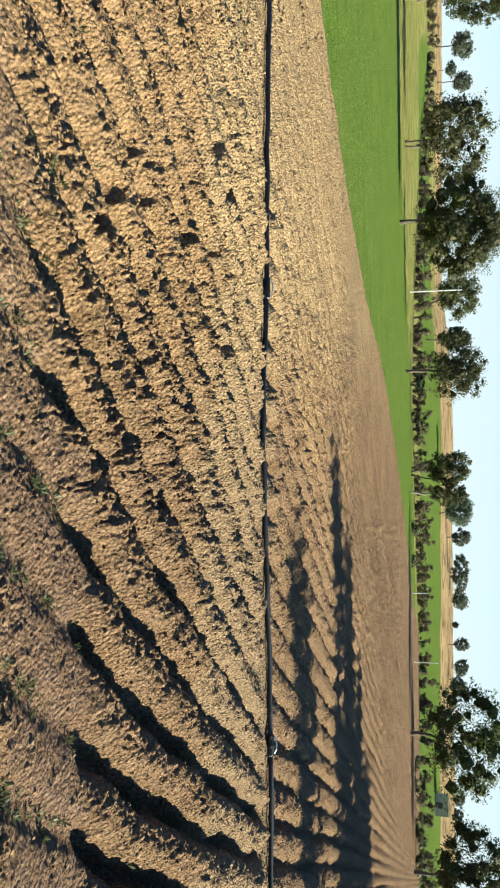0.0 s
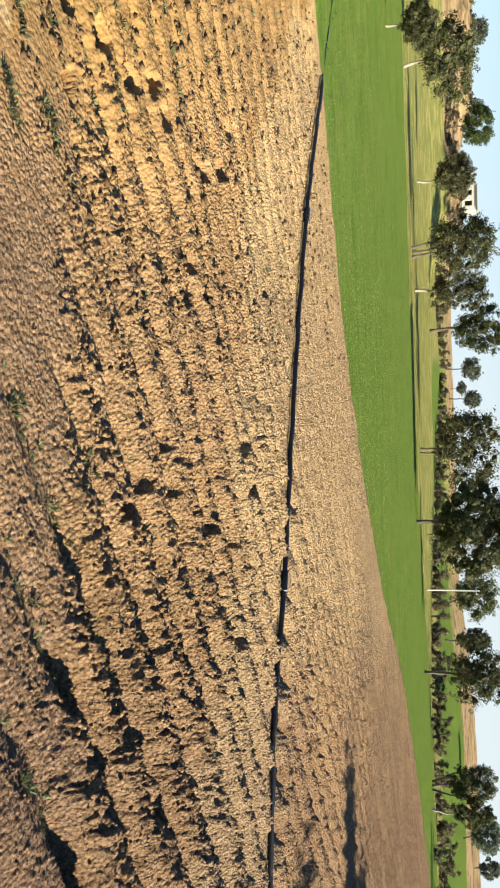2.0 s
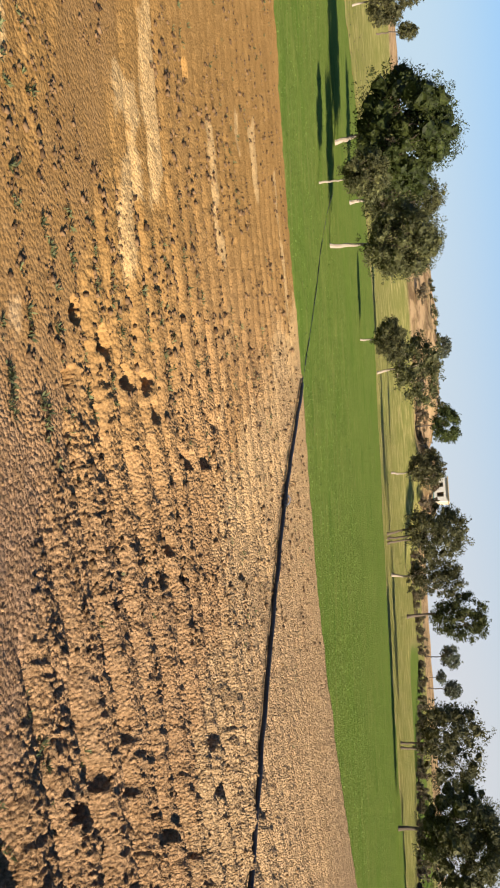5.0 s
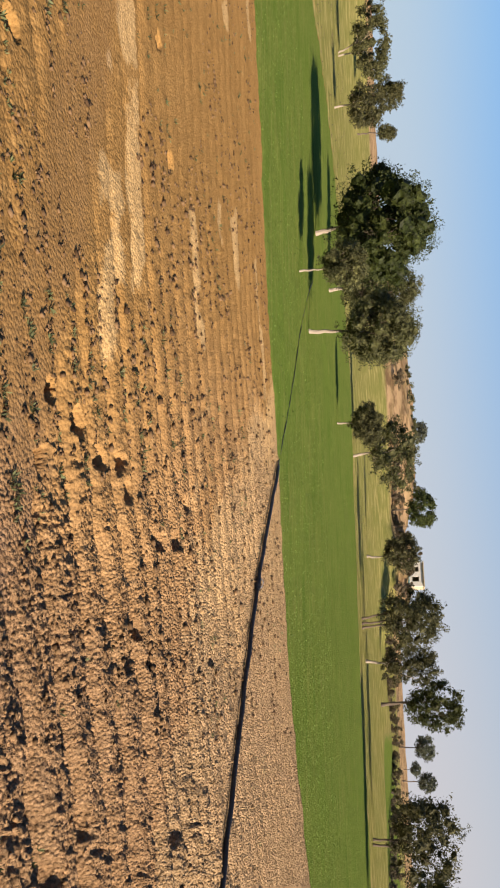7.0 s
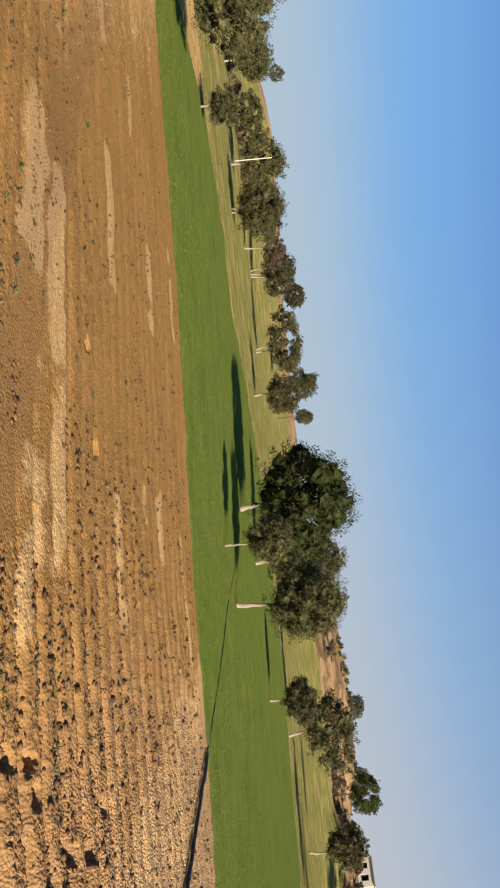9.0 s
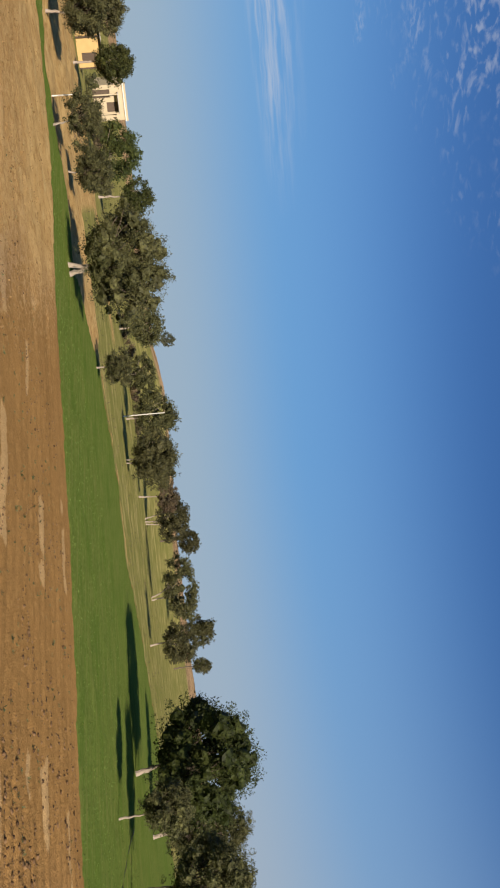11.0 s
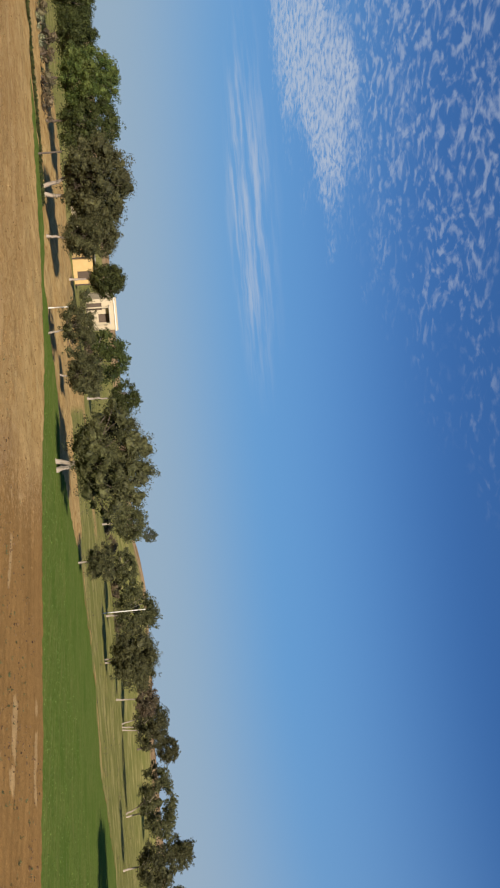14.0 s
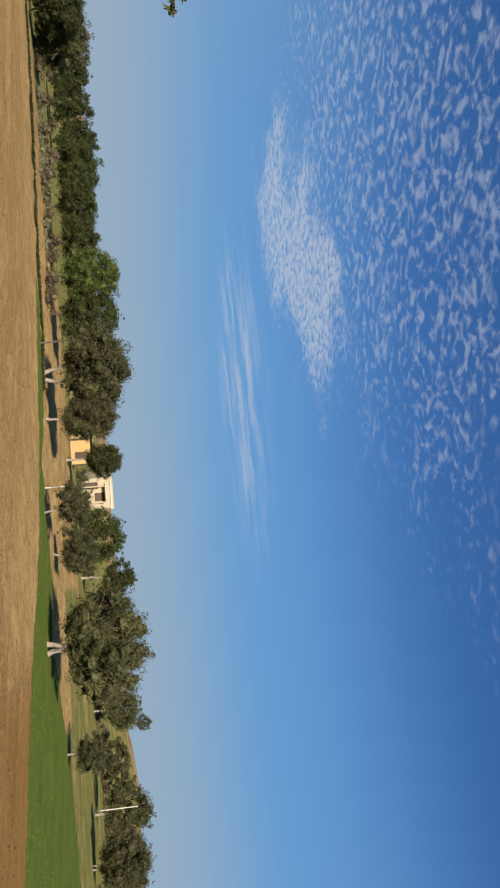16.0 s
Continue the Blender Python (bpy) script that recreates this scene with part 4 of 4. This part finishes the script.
tube(verts, faces, limb_line(Vector((0, 0, 3.3)), tip, random.Random(4), 6, 0.1), [0.02, 0.017, 0.014, 0.011, 0.009, 0.007, 0.005], 6)
mesh_object("limb", verts, faces, DARK_BARK, near_tree)
# tall trees out of view to the right, whose long shadows fall across the soil
for at, tall, wide in (((20.0, 21.9), 8.6, 4.0), ((23.8, 24.9), 9.0, 5.0), ((27.8, 27.9), 9.0, 5.5), ((31.8, 30.9), 9.0, 6.0)):
    tree(0, 63, tall, 1.8, wide, "tall dark tree in the row on the field margin", DEEP_LEAF, DARK_BARK, at=at, grain_size=0.25, thick=0.3, group="field margin trees")
tree(0, 63, 7.4, 2.0, 3.0, "slender tree on the field margin", GREY_LEAF, DARK_BARK, at=(18.5, 16.1), grain_size=0.25, thick=0.18)


# ---- scrub hedges ----
def hedge(points, step, tall, deep, label, leaf, seed):
    """A row of shrubs along a line of (degrees left, metres)."""
    rng = random.Random(seed)
    line = curve_through([spot(*q) for q in points], 40)
    gone = 0.0
    for a, b in zip(line[:-1], line[1:]):
        gone += float(np.hypot(*(b - a)))
        if gone >= step:
            gone -= step * rng.uniform(0.7, 1.3)
            q = a + np.array([rng.uniform(-1, 1), rng.uniform(-1, 1)]) * deep
            bush(0, float(np.hypot(*q)), tall * rng.uniform(0.55, 1.35), step * rng.uniform(1.3, 2.2), label, leaf, name="hedge_bush", at=(float(q[0]), float(q[1])), group="hedge bushes")


hedge([(46, 150), (34, 150), (28, 168), (24, 172), (17, 135), (11, 112), (3, 98), (-6.6, 112), (-16, 130), (-33, 140)], 1.2, 2.2, 0.8, "low dry brown thorn bush in the field hedge", SCRUB_LEAF, 5)
hedge([(117.5, 47), (121, 48.5), (125, 52), (131, 57), (139, 62)], 1.6, 1.1, 0.5, "dry brown scrub under the tree row", SCRUB_LEAF, 6)
hedge([(121.5, 47.5), (127, 53), (133, 58)], 3.2, 0.75, 0.4, "pale plumed tall grass clump in the hedge", PLUME, 7)
hedge([(82, 96), (88, 92), (92, 92)], 2.0, 1.3, 0.8, "olive scrub on the pale dune foot", SCRUB_LEAF, 9)
hedge([(-20, 112), (-24, 116), (-29, 122)], 3.2, 1.7, 1.0, "dusty grey-green bush by the far field edge", GREY_LEAF, 10)
hedge([(40, 150), (44, 158), (48, 156), (53, 160), (57, 150)], 4.5, 1.3, 9.0, "dry olive scrub on the dune slope", SCRUB_LEAF, 12)
hedge([(38, 166), (45, 176), (52, 178), (58, 168)], 5.5, 1.5, 9.0, "grey-green scrub on the dune slope", GREY_LEAF, 13)
bush(36.2, 143, 3.0, 4.5, "dusty brown bush below the hut", SCRUB_LEAF)
bush(37.6, 144, 3.3, 4.0, "dusty brown bush below the hut", SCRUB_LEAF)
bush(38.6, 143, 2.6, 3.6, "dusty brown bush below the hut", SCRUB_LEAF)
bush(105.4, 88, 1.9, 4.2, "grey-green bush in front of the farmhouse", GREY_LEAF)
bush(107.2, 82, 1.5, 2.6, "grey-green bush in front of the farmhouse", GREY_LEAF)
bush(103.6, 80, 1.3, 3.0, "dusty bush beside the sandy yard", SCRUB_LEAF)
bush(100.8, 88, 1.6, 3.4, "dusty bush beside the sandy yard", GREY_LEAF)
bush(1.7, 92, 2.0, 2.6, "round dusty bush beside the hedge", GREY_LEAF)
bush(4.1, 90, 2.1, 3.0, "round dusty bush beside the hedge", GREY_LEAF)
bush(-6.2, 93, 2.1, 3.4, "round dusty bush beside the hedge", GREY_LEAF)
bush(-8.2, 94, 1.7, 3.0, "round dusty bush beside the hedge", GREY_LEAF)


# ---- small building blocks ----
def part(name, bm, mat, parent, label=""):
    data = bpy.data.meshes.new(name)
    bm.to_mesh(data)
    bm.free()
    data.materials.append(mat)
    ob = new(name, data)
    ob.parent = parent
    return tagged(ob, label)


def block(x0, x1, y0, y1, z0, z1, bevel=0.02):
    bm = bmesh.new()
    bmesh.ops.create_cube(bm, size=1.0, matrix=Matrix.Translation(((x0 + x1) / 2, (y0 + y1) / 2, (z0 + z1) / 2)) @ Matrix.Diagonal((x1 - x0, y1 - y0, z1 - z0, 1)))
    if bevel:
        bmesh.ops.bevel(bm, geom=list(bm.edges), offset=bevel, segments=1, affect="EDGES")
    return bm


def wall_with_holes(x0, x1, z0, z1, y0, y1, holes):
    """A wall in the xz plane from y0 to y1 with rectangular openings (xa, xb, za, zb) right through it."""
    xs = sorted({x0, x1, *[h[0] for h in holes], *[h[1] for h in holes]})
    zs = sorted({z0, z1, *[h[2] for h in holes], *[h[3] for h in holes]})
    bm = bmesh.new()
    for xa, xb in zip(xs, xs[1:]):
        for za, zb in zip(zs, zs[1:]):
            mx, mz = (xa + xb) / 2, (za + zb) / 2
            if not any(h[0] < mx < h[1] and h[2] < mz < h[3] for h in holes):
                bmesh.ops.create_cube(bm, size=1.0, matrix=Matrix.Translation((mx, (y0 + y1) / 2, mz)) @ Matrix.Diagonal((xb - xa, y1 - y0, zb - za, 1)))
    bmesh.ops.remove_doubles(bm, verts=bm.verts, dist=0.001)
    pairs = {}
    for f in bm.faces:
        pairs.setdefault(tuple(round(v, 3) for v in f.calc_center_median()), []).append(f)
    bmesh.ops.delete(bm, geom=[f for fs in pairs.values() if len(fs) > 1 for f in fs], context="FACES")
    return bm


def facing(left, far, turn=0.0, sink=0.1):
    """A pose on the ground whose +y points away from the camera's stand."""
    x, y = spot(left, far)
    return pose(x, y, ground_at(x, y) - sink, 0, 0, left + turn)


# ---- farm buildings ----
def farmhouse():
    root = tagged(new("farmhouse"), "small cream flat-roofed farmhouse with a shaded porch", "house")
    root.matrix_world = facing(105.7, 104, 12)
    part("front_wall", wall_with_holes(-2.4, 1.6, 0, 3.6, 0, 0.25, [(-1.9, -1.0, 0, 2.1), (-0.5, 0.6, 1.6, 2.9), (0.85, 1.0, 2.2, 2.6), (1.2, 1.35, 2.2, 2.6)]), PLASTER, root)
    part("side_wall", block(-2.4, -2.15, 0.25, 4.5, 0, 3.6), PLASTER, root)
    part("side_wall", block(1.35, 1.6, 0.25, 4.5, 0, 3.6), PLASTER, root)
    part("back_wall", block(-2.4, 1.6, 4.5, 4.75, 0, 3.6), PLASTER, root)
    part("roof", block(-2.55, 1.75, -0.15, 4.9, 3.6, 3.74), CONCRETE, root)
    part("parapet", block(-2.5, 1.7, -0.1, 0.08, 3.74, 3.95), PLASTER, root)
    part("door", block(-1.9, -1.0, 0.12, 0.18, 0, 2.1, 0.01), DARK_WOOD, root, "dark wooden door")
    part("shutter", block(-0.5, 0.6, 0.14, 0.2, 1.6, 2.9, 0.01), DARK_WOOD, root, "dark wooden shutter")
    part("porch_roof", block(-1.6, 0.7, -1.0, 0, 2.95, 3.03), ROOF, root, "grey porch slab")
    for x in (-1.5, 0.6):
        part("porch_post", block(x - 0.08, x + 0.08, -0.95, -0.8, 0, 2.95), PLASTER, root)
    return root


def shed():
    root = tagged(new("shed"), "ochre mud-walled shed with a sloping grey sheet roof", "shed")
    root.matrix_world = facing(109.0, 71.5, 22, 0.05)
    part("front_wall", wall_with_holes(-1.3, 1.3, 0, 1.75, 0, 0.2, [(0.1, 0.85, 0.35, 1.5)]), MUD, root)
    part("side_wall", block(-1.3, -1.1, 0.2, 2.6, 0, 1.75), MUD, root)
    part("side_wall", block(1.1, 1.3, 0.2, 2.6, 0, 1.75), MUD, root)
    part("back_wall", block(-1.3, 1.3, 2.6, 2.8, 0, 1.4), MUD, root)
    part("door", block(0.1, 0.85, 0.1, 0.16, 0.35, 1.5, 0.01), DARK_WOOD, root, "dark wooden hatch")
    bm = bmesh.new()
    for k in range(14):
        bmesh.ops.create_cube(bm, size=1.0, matrix=pose(-1.45 + k * 0.223, 1.25, 1.78, -6, 0, 0) @ Matrix.Diagonal((0.2, 3.4, 0.05, 1)))
    part("roof", bm, ROOF, root, "weathered grey ribbed roof sheet")
    for x in (-1.2, 1.2):
        part("roof_post", block(x - 0.05, x + 0.05, -0.3, -0.2, 0, 1.78, 0.01), DARK_WOOD, root)
    return root


def teal_hut():
    root = tagged(new("hut"), "white and teal field hut on the slope", "hut")
    root.matrix_world = facing(37.0, 150, -10, 0.2)
    x, y = spot(37.0, 150)
    up = 8.9 - ground_at(x, y)
    part("lower_wall", wall_with_holes(-2.4, 2.0, 0, up - 2.5, 0, 0.25, []), TEAL, root, "teal painted wall")
    part("upper_wall", wall_with_holes(-2.4, 2.0, up - 2.5, up, 0, 0.25, [(-1.6, -0.7, up - 2.0, up - 0.8), (0.2, 1.1, up - 2.0, up - 0.8)]), CONCRETE, root, "white upper wall")
    part("side_wall", block(-2.4, -2.15, 0.25, 3.5, 0, up), PLASTER, root)
    part("side_wall", block(1.75, 2.0, 0.25, 3.5, 0, up), PLASTER, root)
    part("back_wall", block(-2.4, 2.0, 3.5, 3.75, 0, up), PLASTER, root)
    part("roof", block(-2.6, 2.2, -0.3, 3.9, up, up + 0.15), PLASTER, root)
    return root


def outbuilding(left, far, wide, tall, label):
    root = tagged(new("outbuilding"), label, "house")
    root.matrix_world = facing(left, far, 8)
    h = wide / 2
    part("front_wall", wall_with_holes(-h, h, 0, tall, 0, 0.22, [(-0.35 * h, 0.25 * h, 0, tall * 0.6)]), PLASTER, root)
    part("side_wall", block(-h, -h + 0.22, 0.22, wide, 0, tall), PLASTER, root)
    part("side_wall", block(h - 0.22, h, 0.22, wide, 0, tall), PLASTER, root)
    part("back_wall", block(-h, h, wide, wide + 0.22, 0, tall), PLASTER, root)
    part("roof", block(-h - 0.15, h + 0.15, -0.15, wide + 0.35, tall, tall + 0.14), ROOF, root)
    part("door", block(-0.35 * h, 0.25 * h, 0.1, 0.15, 0, tall * 0.6, 0.01), DARK_WOOD, root)


farmhouse()
shed()
teal_hut()
outbuilding(112.3, 84, 3.0, 2.7, "cream outbuilding half hidden behind trees")
outbuilding(-23.8, 190, 4.0, 2.6, "distant grey and white farm building")


# ---- posts and poles ----
def pole(left, far, tall, thick, label, tilt=0.0, arm=False, mat=CONCRETE):
    root = tagged(new("pole"), label, "pole")
    root.matrix_world = facing(left, far, 0, 0.15) @ pose(0, 0, 0, 0, tilt, 0)
    bm = bmesh.new()
    bmesh.ops.create_cone(bm, cap_ends=True, segments=10, radius1=thick, radius2=thick * 0.72, depth=tall + 0.15, matrix=Matrix.Translation((0, 0, (tall + 0.15) / 2)))
    part("shaft", bm, mat, root)
    if arm:
        part("cross_arm", block(-0.4, 0.4, -0.04, 0.04, tall - 0.25, tall - 0.17, 0.01), STEEL, root, "steel cross arm")
        for x in (-0.35, 0.0, 0.35):
            bm = bmesh.new()
            bmesh.ops.create_cone(bm, cap_ends=True, segments=8, radius1=0.05, radius2=0.03, depth=0.16, matrix=Matrix.Translation((x, 0, tall - 0.09)))
            part("insulator", bm, CONCRETE, root, "pale insulator")
    return root


pole(10.5, 90, 5.4, 0.085, "pale concrete power pole in the crop", 0.0, True)
pole(85.2, 64.5, 3.3, 0.042, "leaning whitish concrete pole in dry grass", 1.5)
pole(-10.4, 98, 1.9, 0.07, "short pale post on the field edge")
pole(-15.0, 106, 3.0, 0.07, "thin pale post on the field edge")
pole(116.6, 38, 1.05, 0.05, "short dark fence post by the crop", -3.0, mat=DARK_BARK)
pole(106.6, 33, 0.9, 0.03, "thin pale stake on bare ground")


# ---- irrigation pipe ----
def irrigation_pipe():
    root = tagged(new("irrigation_pipe"), "long black plastic irrigation pipe lying across the ploughed soil", "pipe")
    way = curve_through([(17, 10.6), (10, 10.45), (4.1, 10.42), (1.7, 10.15), (-0.3, 9.93), (-1.9, 10.15), (-3.7, 10.2), (-5.6, 10.33), (-7.8, 10.6), (-9.6, 11.05), (-11.8, 11.7), (-13.9, 12.3), (-16.4, 12.95), (-18.9, 13.45), (-22, 14.4), (-25, 15.6)], 16)
    rng = random.Random(11)
    lengths, walked = [[]], 0.0
    joints = []
    start = 0.9
    for k, (x, y) in enumerate(way):
        if k:
            walked += float(np.hypot(*(way[k] - way[k - 1])))
        z = ground_at(x, y)
        lift = 0.045 if x > -11.8 else 0.03
        lengths[-1].append(Vector((x, y, lift + (0.15 if x > -11.8 else 1.0) * z + 0.004 * math.sin(k * 0.7))))
        if walked - start > 6.0 * len(lengths):
            joints.append((lengths[-1][-1], (lengths[-1][-1] - lengths[-1][-2]).normalized()))
            lengths.append([lengths[-1][-1]])
    for line in lengths:
        if len(line) > 1:
            verts, faces = [], []
            tube(verts, faces, line, [0.033 if q.x > -11.8 else 0.013 for q in line], 10)
            ob = mesh_object("pipe_length", verts, faces, PIPE, root)
            ob.data.polygons.foreach_set("use_smooth", np.ones(len(faces), bool))
    for q, ahead in joints:
        if q.x < -11.8:
            continue
        verts, faces = [], []
        tube(verts, faces, [q + ahead * s for s in (-0.14, -0.13, -0.05, 0.0, 0.05, 0.13, 0.14)], [0.04, 0.05, 0.05, 0.055, 0.05, 0.05, 0.04], 12)
        joint = mesh_object("coupler", verts, faces, PIPE, root, "thicker black pipe coupler")
        verts, faces = [], []
        lift = Vector((0, 0, 0.05))
        side = ahead.cross(Vector((0, 0, 1)))
        tube(verts, faces, [q + lift - ahead * 0.11, q + lift * 1.6 - ahead * 0.05, q + lift * 1.7 + ahead * 0.04, q + lift * 1.1 + ahead * 0.12], [0.009] * 4, 6)
        tube(verts, faces, [q + side * 0.055 - ahead * 0.09, q + side * 0.075, q + side * 0.055 + ahead * 0.09], [0.008] * 3, 6)
        mesh_object("latch", verts, faces, STEEL, joint, "bright galvanised latch")


irrigation_pipe()


# ---- clods, weeds and crop: what nobody could count ----
def scatter(count, b0, b1, r0, r1, rng, even=0.6):
    """Random places in a sector; even below 1 puts more of them near."""
    b = rng.uniform(b0, b1, count)
    r = r0 * (r1 / r0) ** (rng.random(count) ** even)
    return -np.sin(np.radians(b)) * r, np.cos(np.radians(b)) * r


CUBE_VERTS = np.array([(i, j, k) for i in (-0.62, 0.62) for j in (-0.62, 0.62) for k in (-0.62, 0.62)])
CUBE_FACES = np.array([(0, 1, 3, 2), (4, 6, 7, 5), (0, 4, 5, 1), (2, 3, 7, 6), (0, 2, 6, 4), (1, 5, 7, 3)])


def lumps(name, x, y, size, rng, label, sink=0.42, flat=0.72, mat=CLOD):
    e = from_edge(x, y)
    keep = e > 0.05
    x, y, size, e = x[keep], y[keep], size[keep], e[keep]
    z = land(x, y) + relief(x, y, e)
    n = len(x)
    shape = CUBE_VERTS[None] * rng.uniform(0.55, 1.35, (n, 8, 3)) * rng.uniform(0.6, 1.3, (n, 1, 3)) * np.array([1, 1, flat])
    a = rng.uniform(0, 2 * np.pi, n)
    ca, sa = np.cos(a)[:, None], np.sin(a)[:, None]
    shape = np.stack([shape[..., 0] * ca - shape[..., 1] * sa, shape[..., 0] * sa + shape[..., 1] * ca, shape[..., 2]], -1)
    verts = shape * size[:, None, None] + np.stack([x, y, z + size * flat * (1 - 2 * sink)], 1)[:, None]
    faces = (CUBE_FACES[None] + 8 * np.arange(n)[:, None, None]).reshape(-1, 4)
    ob = fill_mesh(name, verts.reshape(-1, 3), faces, mat)
    pale = cover(x, y)[0]
    ob.data.attributes.new("rich", "FLOAT", "POINT").data.foreach_set("value", np.repeat(richness(x, y), 8).astype(np.float32))
    ob.data.attributes.new("pale", "FLOAT", "POINT").data.foreach_set("value", np.repeat(pale, 8).astype(np.float32))
    return tagged(ob, label, "soil", kind="stuff")


rng = np.random.default_rng(7)
x, y = scatter(11000, -32, 50, 3.4, 18, rng, 0.75)
b = bearing(x, y)
size = rng.gamma(2.0, 0.007, len(x)) * (0.6 + 0.9 * smooth((34 - b) / 30)) + 0.01
phase = from_edge(x, y, plough_line) / 0.5
thin = (rng.random(len(x)) < 1.0 - 0.7 * smooth((b - 24) / 22)) & (np.abs(phase % 1.0 - 0.5) > 0.17) & (rng.random(len(x)) > 0.8 * dusty_path(x, y))
x, y, size = x[thin], y[thin], np.minimum(0.6 * size[thin], 0.02)
lumps("soil_crumbs", x, y, size, rng, "crumbly brown soil crumbs over the furrows")
x, y = scatter(5000, -32, 46, 8.2, 21, rng, 0.9)
lumps("far_crumbs", x, y, np.minimum(0.009 + rng.gamma(2.0, 0.0055, len(x)), 0.032), rng, "rubbly clods beside the irrigation pipe", 0.42)
# clods left in rows, with small long shadows; dark colour stands in for shade
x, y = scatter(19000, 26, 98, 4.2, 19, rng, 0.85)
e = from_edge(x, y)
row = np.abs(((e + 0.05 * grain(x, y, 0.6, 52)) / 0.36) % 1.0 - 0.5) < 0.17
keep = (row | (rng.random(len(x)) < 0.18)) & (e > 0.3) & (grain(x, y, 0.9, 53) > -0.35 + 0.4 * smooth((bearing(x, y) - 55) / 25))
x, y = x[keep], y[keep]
lumps("row_clods", x, y, np.minimum(0.013 + rng.gamma(1.6, 0.0075, len(x)), 0.045) * (1 - 0.25 * smooth((bearing(x, y) - 60) / 20)) * (0.7 + 0.3 * smooth((np.hypot(x, y) - 4.5) / 3)), rng, "small clods lying in rows on the loam, dark colour standing in for shade", 0.4, 0.7, SHADE_CLOD)
# the coarse cloddy ground of the far headland
x, y = scatter(8000, 84, 142, 13, 37, rng, 1.0)
b = bearing(x, y)
keep = rng.random(len(x)) < smooth((b - 86) / 16) * (0.75 + 0.4 * grain(x, y, 1.5, 54))
x, y = x[keep], y[keep]
lumps("headland_clods", x, y, 0.009 + rng.gamma(2.0, 0.004, len(x)), rng, "coarse dark brown clods over the far headland, standing in for gaps", 0.35, 0.8, HEADLAND)
x, y = scatter(90, -32, 26, 3.8, 14, rng, 0.75)
keep = grain(x, y, 1.6, 51) > -0.2
lumps("clod_scatter", x[keep], y[keep], rng.uniform(0.015, 0.027, keep.sum()), rng, "larger hard clods turned up by the plough", 0.3, 0.8)


def tufts(name, x, y, z, tall, blades, wide, mat, rng, label, splay=0.7):
    """Small upright plants, each a few pointed blades."""
    n = len(x) * blades
    base = np.repeat(np.stack([x, y, z], 1), blades, 0) + rng.normal(size=(n, 3)) * np.repeat(tall, blades)[:, None] * np.array([0.18, 0.18, 0])
    way = np.stack([rng.normal(size=n) * splay, rng.normal(size=n) * splay, np.ones(n)], 1)
    way /= np.linalg.norm(way, axis=1)[:, None]
    long = np.repeat(tall, blades)[:, None] * rng.uniform(0.5, 1.2, (n, 1))
    across = np.cross(way, rng.normal(size=(n, 3)))
    across /= np.linalg.norm(across, axis=1)[:, None]
    half = across * long * wide
    mid = base + way * long * 0.55
    verts = np.stack([base - half * 0.3, mid - half, base + way * long, mid + half], 1).reshape(-1, 3)
    return tagged(fill_mesh(name, verts, np.arange(n * 4).reshape(n, 4), mat), label, "plants", kind="stuff")


# weeds in the furrow bottoms
x, y = scatter(12000, -30, 108, 3.6, 18, rng, 0.9)
e = from_edge(x, y)
furrow = np.abs(np.where(bearing(x, y) > 40, e / 0.36, from_edge(x, y, plough_line) / 0.5) % 1.0 - 0.5) < 0.14
keep = furrow & (e > 0.8) & (grain(x, y, 1.1, 61) > -0.08 - 0.2 * smooth((bearing(x, y) - 60) / 20))
x, y, e = x[keep], y[keep], e[keep]
tufts("weeds", x, y, land(x, y) + relief(x, y, e), rng.uniform(0.025, 0.065, len(x)), 8, 0.13, WEED_LEAF, rng, "sparse grey-green weed seedlings in the furrows", 1.0)

# young wheat
x, y = scatter(12000, -8, 119, 15.5, 30, rng, 0.8)
pale, crop, dry, sand, e = cover(x, y)
keep = (crop > 0.5) & (rng.random(len(x)) < 0.9)
x, y = x[keep], y[keep]
tufts("young_wheat", x, y, land(x, y) + 0.03, rng.uniform(0.02, 0.04, len(x)), 4, 0.2, BLADE, rng, "short bright green young wheat", 0.55)

# a line of dark tufts that stands in for the field bank's shaded side
line = curve_through([spot(*q) for q in ((113.5, 36.6), (116.5, 38.3), (119, 39.6), (124, 41.8), (129, 45.6), (134, 50), (140, 56))], 300)
line = line + rng.normal(size=line.shape) * 0.09
tufts("bank_weeds", line[:, 0], line[:, 1], land(line[:, 0], line[:, 1]) - 0.01, rng.uniform(0.1, 0.2, len(line)), 6, 0.22, DEEP_LEAF, rng, "dark tufts standing in for the shaded side of the field bank", 0.5)

# dry grass on the verge beyond the crop
x, y = scatter(9000, 30, 125, 33, 95, rng, 0.9)
pale, crop, dry, sand, e = cover(x, y)
keep = (dry > 0.6) & (sand < 0.5) & (grain(x, y, 2.5, 62) > -0.2)
x, y = x[keep], y[keep]
tufts("dry_grass", x, y, land(x, y), rng.uniform(0.05, 0.13, len(x)), 5, 0.08, SCRUB_LEAF, rng, "tawny dry grass on the fallow strip", 0.7)
